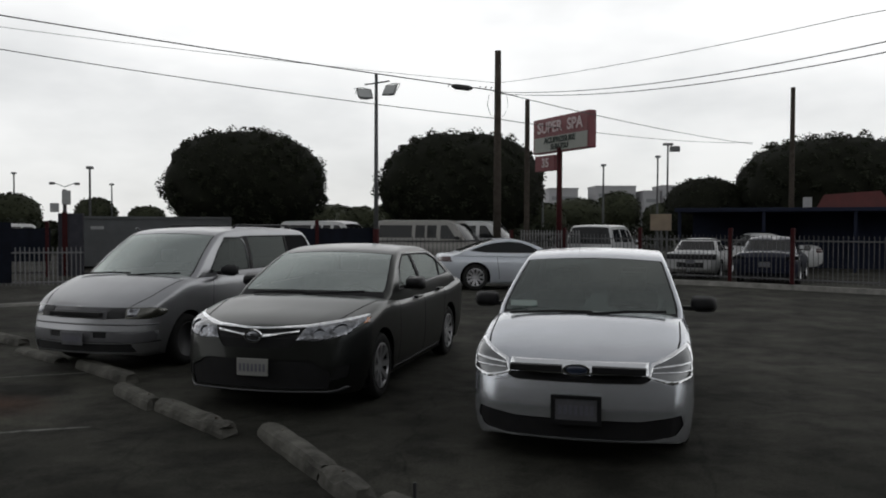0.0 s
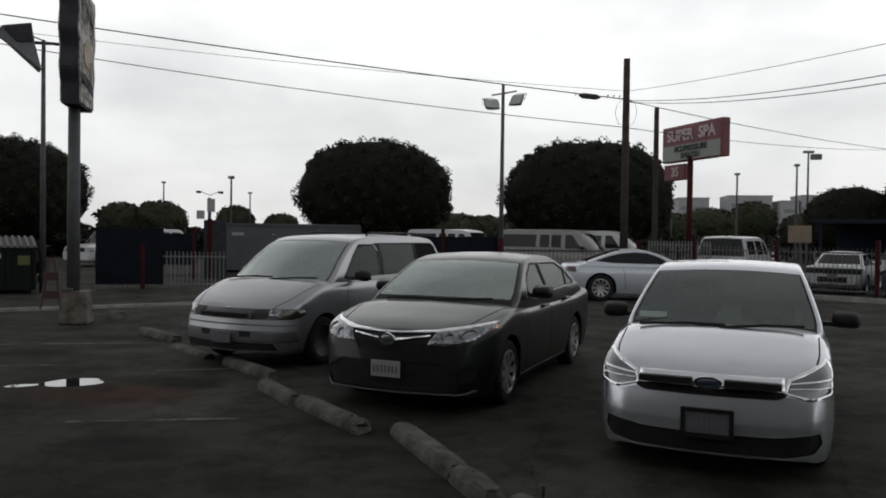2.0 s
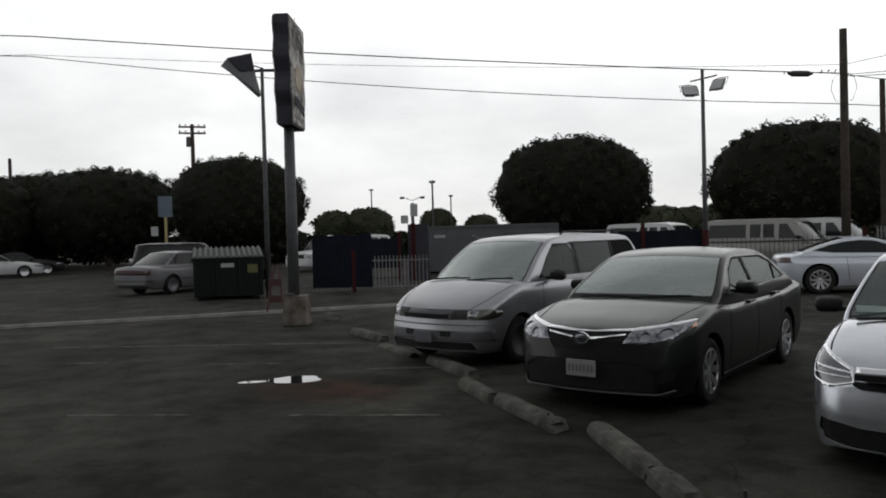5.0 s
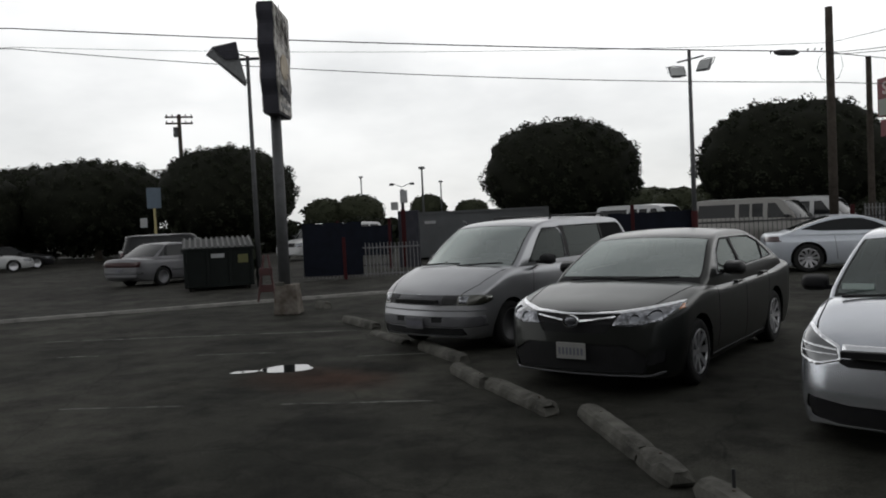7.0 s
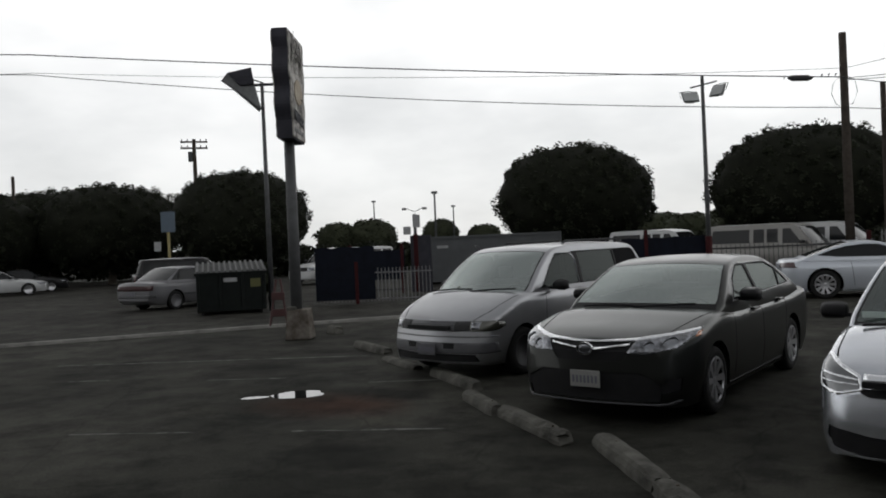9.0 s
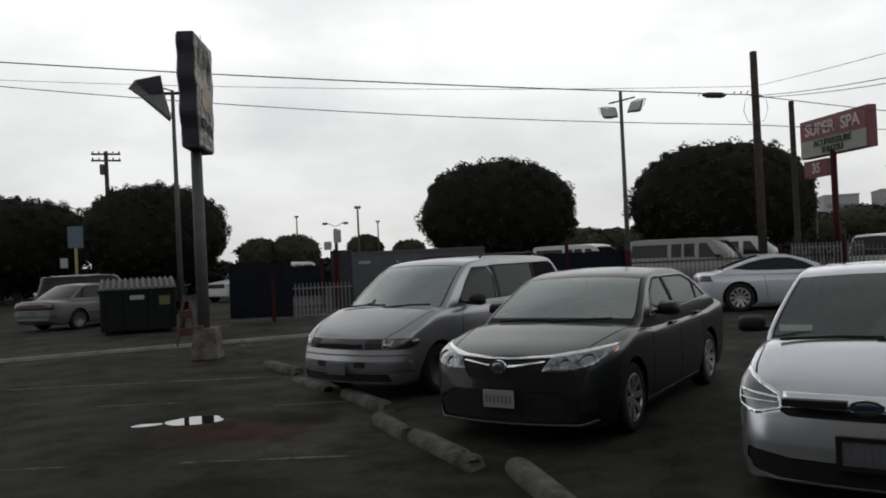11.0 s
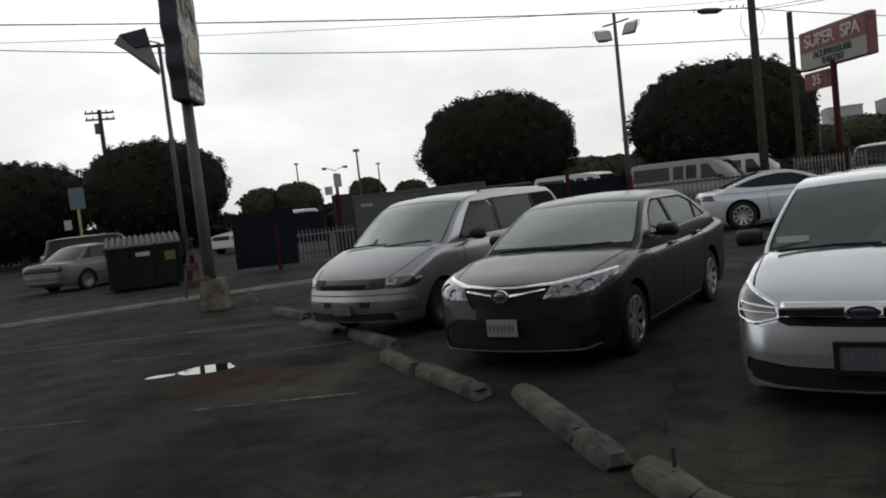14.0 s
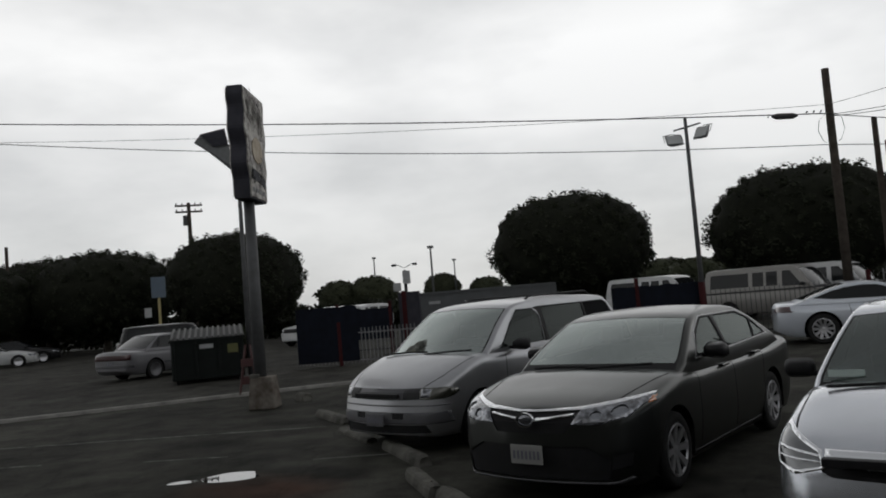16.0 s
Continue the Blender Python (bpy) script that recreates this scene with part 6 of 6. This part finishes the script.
SIGN_TURN = 0
sign_prism(-0.20, 0.10, SIGN_SIDE, "cabinet")
face = sign_prism(-0.226, -0.204, SIGN_FACE, "sign_face", 0.97)
sign_prism(0.104, 0.126, SIGN_FACE, "sign_face", 0.97)
part("emblem", prism([(0.36 * math.cos(a), 5.05 + 0.26 * math.sin(a)) for a in [k * math.tau / 20 for k in range(20)]], 0.012, "xz", -0.242), SIGN_OCHRE, face, "faded yellow emblem")
rnd = random.Random(17)
for k in range(22):
    x0, z0 = rnd.uniform(-0.60, 0.50), rnd.choice((rnd.uniform(5.25, 5.75), rnd.uniform(4.15, 4.55)))
    tall, w = rnd.uniform(0.25, 0.5), rnd.uniform(0.03, 0.10)
    g = bmesh.new()
    left, right = [], []
    for q in range(7):
        z = z0 + tall * q / 6
        bend = 0.03 * math.sin(q * 1.3 + k) + rnd.uniform(-0.012, 0.012)
        curl = -0.232 - 0.05 * abs(math.sin(q * 0.9 + k * 0.7))
        ww = w * (1 - 0.75 * (q / 6) ** 2) + rnd.uniform(0, 0.012)
        left.append(g.verts.new((x0 + bend, curl, z)))
        right.append(g.verts.new((x0 + bend + ww, curl + 0.018, z)))
    for q in range(6):
        g.faces.new((left[q], right[q], right[q + 1], left[q + 1]))
    bmesh.ops.solidify(g, geom=g.faces[:], thickness=0.003)
    part("torn_strip", g, rnd.choice((SIGN_FLAKE, SIGN_FLAKE, SIGN_FLAKE, FLOOD)), face, "torn peeling vinyl strip")
part("torn_gap", prism([(-0.45, 4.45), (0.10, 4.42), (0.48, 4.34), (0.52, 4.52), (0.05, 4.62), (-0.40, 4.66)], 0.008, "xz", -0.236), SIGN_SIDE, face, "dark gap in the torn face")
for x in (-0.40, -0.16, 0.08, 0.32):
    part("faded_bar", box(x - 0.08, x + 0.08, -0.236, -0.23, 4.20, 4.28), FLOOD, face, "faded lettering as a plain bar")
base = thing("sign_footing", "rust-stained tapered concrete footing of the sign pole", "concrete footing", pose(-9.22, 13.34, 0, 0, 0, 20))
fb = bmesh.new()
box(-0.26, 0.26, -0.26, 0.26, 0, 0.62, 0.03, fb)
for v in fb.verts:
    if v.co.z > 0.3:
        v.co.x *= 0.82
        v.co.y *= 0.82
part("block", fb, RUST, base)
part("cap", box(-0.22, -0.02, -0.22, -0.02, 0.6, 0.68, 0.02), CONCRETE, base)

ss = thing("pole_sign", "red and cream pole sign with pale lettering", "sign", pose(4.54, 30.96, 0, 0, 0, -62.5))
part("post", tube([(0, 0, 0), (0, 0, 4.9)], 0.11, 12), RED_PAINT, ss, "dark red round post", smooth=True)
SW = 3.7
part("cabinet", box(-SW / 2, SW / 2, 0.0, 0.34, 4.76, 6.16, 0.03), SIGN_RED, ss)
part("lower_panel", box(-SW / 2 + 0.1, SW / 2 - 0.1, -0.015, 0.0, 4.80, 5.40), SIGN_WHITE, ss, "cream lower panel")
part("upper_panel", box(-SW / 2 + 0.1, SW / 2 - 0.1, -0.012, 0.0, 5.42, 6.05), SIGN_RED, ss)
letters("SUPER  SPA", 0.60, SIGN_LETTER, ss, pose(0, -0.030, 5.75, 90, 0, 0), font_offset=0.012)
letters("ACUPRESSURE", 0.32, SIGN_INK, ss, pose(0, -0.032, 5.23, 90, 0, 0), font_offset=0.005)
letters("SHIATSU", 0.30, SIGN_INK, ss, pose(0, -0.032, 4.96, 90, 0, 0), font_offset=0.005)
pr = part("price_board", box(-SW / 2, -SW / 2 + 1.35, 0.1, 0.3, 4.05, 4.68, 0.02), SIGN_RED, ss, "small red price board")
letters("35", 0.5, SIGN_LETTER, ss, pose(-SW / 2 + 0.75, 0.08, 4.36, 90, 0, 0), font_offset=0.012)

psn = thing("street_sign", "pale blue panel sign on a yellow post", "sign", pose(-30.4, 32.6, 0, 0, 0, 40))
part("panel", box(-0.36, 0.36, -0.06, 0.06, 3.1, 4.2, 0.02), BLUE_SIGN, psn)
part("post", tube([(0, 0, 0), (0, 0, 3.1)], 0.07, 8), YELLOW, psn, "yellow post")
part("small_plate", box(-0.75, -0.4, -0.03, 0.03, 2.1, 2.6), BOX_WHITE, psn)

# ---- dumpster, fences, gate, containers ----
dm = thing("dumpster", "dark green steel dumpster with a ribbed grey lid", "dumpster", pose(-15.65, 19.2, 0, 0, 0, 40))
body = box(-1.0, 1.0, -0.85, 0.85, 0.12, 1.25, 0.02)
part("bin", body, DUMPSTER, dm)
for x in (-0.95, -0.32, 0.32, 0.95):
    part("rib", box(x - 0.04, x + 0.04, -0.91, -0.85, 0.15, 1.22, 0.008), DUMPSTER, dm)
part("rim", box(-1.05, 1.05, -0.90, 0.90, 1.20, 1.27, 0.01), DUMPSTER, dm)
lid = part("lid", prism([(-0.88, 1.275), (0.88, 1.275), (0.88, 1.50), (0.70, 1.54)], 2.06, "yz", -1.03), DUMPSTER, dm)
for k in range(13):
    x = -0.96 + 1.92 * k / 12
    part("lid_rib", prism([(-0.90, 1.285), (0.70, 1.552), (0.70, 1.585), (-0.90, 1.315)], 0.06, "yz", x - 0.03), LID, lid, "grey lid rib")
part("notice", box(-0.22, 0.16, -0.868, -0.853, 0.98, 1.10), BOX_WHITE, dm, "white notice")
part("sticker", box(0.55, 0.84, -0.868, -0.853, 0.80, 1.05), FADED_YELLOW, dm, "faded yellow sticker")
for x in (-0.85, 0.85):
    for y in (-0.7, 0.7):
        part("caster", tube([(x - 0.03, y, 0.062), (x + 0.03, y, 0.062)], 0.06, 10), RUBBER, dm)


def bar_fence(label, a, b, h, gap, screen=None, bar=FENCE_BAR, posts=(), z0=0.08, name="fence", thick=0.008):
    """A steel bar fence from a to b, with red posts and a screen where it has one."""
    A, B = Vector((*a, 0)), Vector((*b, 0))
    L = (B - A).length
    t = thing(name, label, "fence", Matrix.Translation(A) @ Matrix.Rotation(math.atan2(B.y - A.y, B.x - A.x), 4, "Z"))
    for z in (z0 + 0.08, h - 0.15):
        part("rail", box(0, L, -0.02, 0.02, z - 0.02, z + 0.02), bar, t)
    me = None
    for k in range(int(L / gap) + 1):
        x = k * gap
        if me is None:
            o = part("bar", box(-thick, thick, -thick, thick, z0, h), bar, t)
            me = o.data
        else:
            o = new("bar", me)
            o.parent = t
        o.location = (x, 0, 0)
    for x in posts:
        part("post", box(x - 0.055, x + 0.055, -0.055, 0.055, 0, h + 0.22, 0.008), RED_PAINT, t, "dark red post")
    for x0, x1, s0, s1 in screen or ():
        g = bmesh.new()
        n = max(4, int((x1 - x0) / 0.25))
        for yy in (-0.035, -0.028):
            vs = [[g.verts.new((x0 + (x1 - x0) * i / n, yy - 0.012 * math.sin(i * 1.7) * (j == 1), s0 + (s1 - s0) * j / 2 + (0.02 * math.sin(i * 2.3) if j == 2 else 0))) for j in range(3)] for i in range(n + 1)]
            for i in range(n):
                for j in range(2):
                    g.faces.new((vs[i][j], vs[i + 1][j], vs[i + 1][j + 1], vs[i][j + 1]))
        part("screen", g, FENCE_BLUE, t, "dark blue fabric screen")
    return t


bar_fence("steel bar gate with dark blue screen and red posts", (-14.0, 21.4), (-10.4, 22.6), 1.15, 0.12, screen=((0.0, 1.95, 0.15, 1.85),), bar=GATE_PALE, posts=(1.35,), name="gate", thick=0.013)
bar_fence("dark blue screened steel fence behind the minivan", (-4.7, 24.38), (-2.1, 25.2), 1.75, 0.16, screen=((0.0, 2.7, 0.1, 1.72),), posts=(0.75,))
bar_fence("grey steel bar fence with red posts on a kerb", (-2.1, 25.3), (4.0, 27.2), 1.45, 0.14, posts=(4.6, 6.6), bar=FENCE_BAR)
bar_fence("grey steel bar fence with red posts on a kerb", (4.0, 27.2), (8.7, 24.0), 1.55, 0.13, posts=(0.2, 2.9, 5.75), bar=FENCE_PALE, z0=0.2)
bar_fence("grey steel bar fence with red posts on a kerb", (8.7, 24.0), (15.0, 18.4), 1.55, 0.13, posts=(1.9, 4.4, 7.0), bar=FENCE_PALE, z0=0.2)
bar_fence("pale grey steel bar fence beyond the parked coupe", (3.0, 30.4), (5.2, 29.9), 1.66, 0.11, bar=GATE_PALE, thick=0.022, z0=0.1)
strip("kerb", [(2.2, 27.8), (4.0, 26.9), (8.6, 23.7), (10.6, 21.9), (16.0, 17.1)], 0.3, 0.0, KERB, "concrete kerb under the bar fence", "kerb", "structure", 0.14, 12, 0.006)

ct = thing("storage_container", "grey painted steel storage container", "container", pose(-15.0, 31.9, 0, 0, 0, 21))
part("shell", box(0.1, 6.1, 0.1, 2.5, 0.1, 2.12, 0.02), CONTAINER, ct)
for k in range(21):
    part("corrugation", box(0.25 + k * 0.29, 0.37 + k * 0.29, 0.08, 0.12, 0.2, 2.02), CONTAINER, ct)
for x in (0.0, 6.08):
    part("corner_post", box(x, x + 0.12, 0.04, 0.16, 0.0, 2.15), CONTAINER, ct)
part("top_rail", box(0, 6.2, 0.04, 0.12, 2.06, 2.16), CONTAINER, ct)
part("notice", box(0.6, 1.1, 0.02, 0.06, 1.62, 1.75), BOX_WHITE, ct, "small white notice")
gp = thing("gate_shed", "dark red and black gate post housing", "gate housing", pose(-13.2, 27.45, 0, 0, 0, 22))
part("housing", box(-0.25, 0.55, -0.2, 0.3, 0.0, 2.2, 0.02), SIGN_SIDE, gp)
part("red_post", box(-0.12, 0.05, -0.26, -0.21, 0.0, 2.25, 0.01), RED_PAINT, gp, "dark red upright panel")
eq = thing("equipment_pole", "pole with white equipment boxes and two small lamps", "equipment pole", pose(-15.0, 31.1, 0, 0, 0, 25))
part("post", tube([(0, 0, 0), (0, 0, 3.2)], 0.07, 8), STEEL, eq)
part("box", box(-0.10, 0.22, -0.3, 0.0, 2.6, 3.15, 0.02), BOX_WHITE, eq, "white box")
part("box", box(-0.52, -0.2, -0.3, 0.0, 2.3, 2.65, 0.02), BOX_WHITE, eq, "white box")
for s in (-1, 1):
    part("lamp_arm", tube([(0, 0, 3.3), (s * 0.35, 0, 3.45)], 0.015, 6), STEEL, eq)
    part("lamp", box(s * 0.45 - 0.1, s * 0.45 + 0.1, -0.08, 0.08, 3.38, 3.48, 0.02), STEEL, eq)

bar = thing("folded_barrier", "faded red folding barrier leaning by the lamp pole", "barrier", pose(-11.15, 15.3, 0, 0, 0, 20))
for s in (-1, 1):
    part("leg", tube([(s * 0.22, 0, 0), (s * 0.05, 0.1, 1.15)], 0.03, 8), ORANGE_RED, bar)
for z in (0.35, 0.75):
    part("board", box(-0.16, 0.16, 0.02, 0.05, z - 0.09, z + 0.09, 0.01), ORANGE_RED, bar)

hedge("hedge", "dark shrubs beside the gate", -18.9, 22.4, -17.8, 23.2, 1.5, 0.7, LEAF, 75)
bar_fence("dark blue screened fence behind the gate", (-15.6, 26.2), (-13.4, 26.8), 1.7, 0.2, screen=((0.0, 2.25, 0.55, 1.68),), posts=(0.1, 2.15))

# canopy and board on the right
cp = thing("canopy", "navy flat canopy on posts beside the red roof", "canopy", pose(13.0, 33.0, 0, 0, 0, -25))
part("roof_sheet", box(-3.2, 7.0, -0.2, 4.5, 2.45, 2.62, 0.02), CANOPY, cp)
part("back_wall", box(-3.0, 7.0, 4.2, 4.4, 0, 2.45), CANOPY, cp)
for x in (-3.0, 0.4, 3.8, 6.8):
    part("post", box(x - 0.06, x + 0.06, -0.1, 0.02, 0, 2.45), CANOPY, cp)
hs = thing("kiosk", "small building with a red tiled roof", "building", pose(17.0, 34.75, 0, 0, 0, -25))
part("wall", box(-1.2, 2.4, 0, 2.5, 0, 2.66), CANOPY, hs)
part("roof", prism([(-0.5, 2.66), (2.5, 2.66), (2.0, 3.4), (-0.2, 3.25)], 2.6, "xz", -0.05), ROOF_RED, hs, "red tiled roof")
part("sign_box", box(-1.05, -0.68, -0.1, 0.1, 2.66, 3.15, 0.02), BOX_WHITE, hs, "white sign box")
tb = thing("notice_board", "tan blank notice board on the fence", "notice board", pose(7.02, 25.40, 0.06, 0, 0, -30))
part("panel", box(-0.34, 0.34, -0.03, 0.0, 1.62, 2.15, 0.008), TAN_BOARD, tb)
part("post", box(-0.03, 0.03, 0.0, 0.05, -0.06, 2.1), STEEL, tb)


# ---- far buildings ----
def far_building(x, y, w, d, h, floors, turn=0):
    t = thing("office_building", "pale concrete office building on the skyline", "building", pose(x, y, 0, 0, 0, turn), "far buildings")
    part("wall", box(-w / 2, w / 2, 0, d, 0, h), BUILDING, t)
    part("parapet", box(-w / 2 - 0.15, w / 2 + 0.15, -0.15, d, h, h + 0.5), BUILDING, t)
    for f in range(floors):
        z = 3.0 + f * (h - 4) / floors
        part("window", box(-w / 2 + 0.8, w / 2 - 0.8, -0.05, 0.05, z, z + (h - 4) / floors * 0.5), BUILDING_GLASS, t, "dark window band")


for a in ((37.5, 247, 9, 12, 13.6, 4), (53.2, 244, 12.3, 14, 14.2, 5), (63.5, 241, 5, 12, 12.6, 4), (70.5, 240, 8, 12, 14.2, 5), (76.5, 238, 5.5, 10, 13.2, 4), (28.5, 248, 6, 10, 9.5, 3)):
    far_building(*a)

# unseen plain wall added behind the walk: blocks low sky, darkens car fronts
wl_b = thing("building", "unseen plain stucco wall added behind the walk to block the low sky", "building", pose(0, -6.0, 0), kind="structure")
part("wall", box(-26, 26, -0.3, 0, 0, 7.2), STUCCO, wl_b)
part("coping", box(-26.1, 26.1, -0.36, 0.06, 7.2, 7.35), KERB, wl_b)
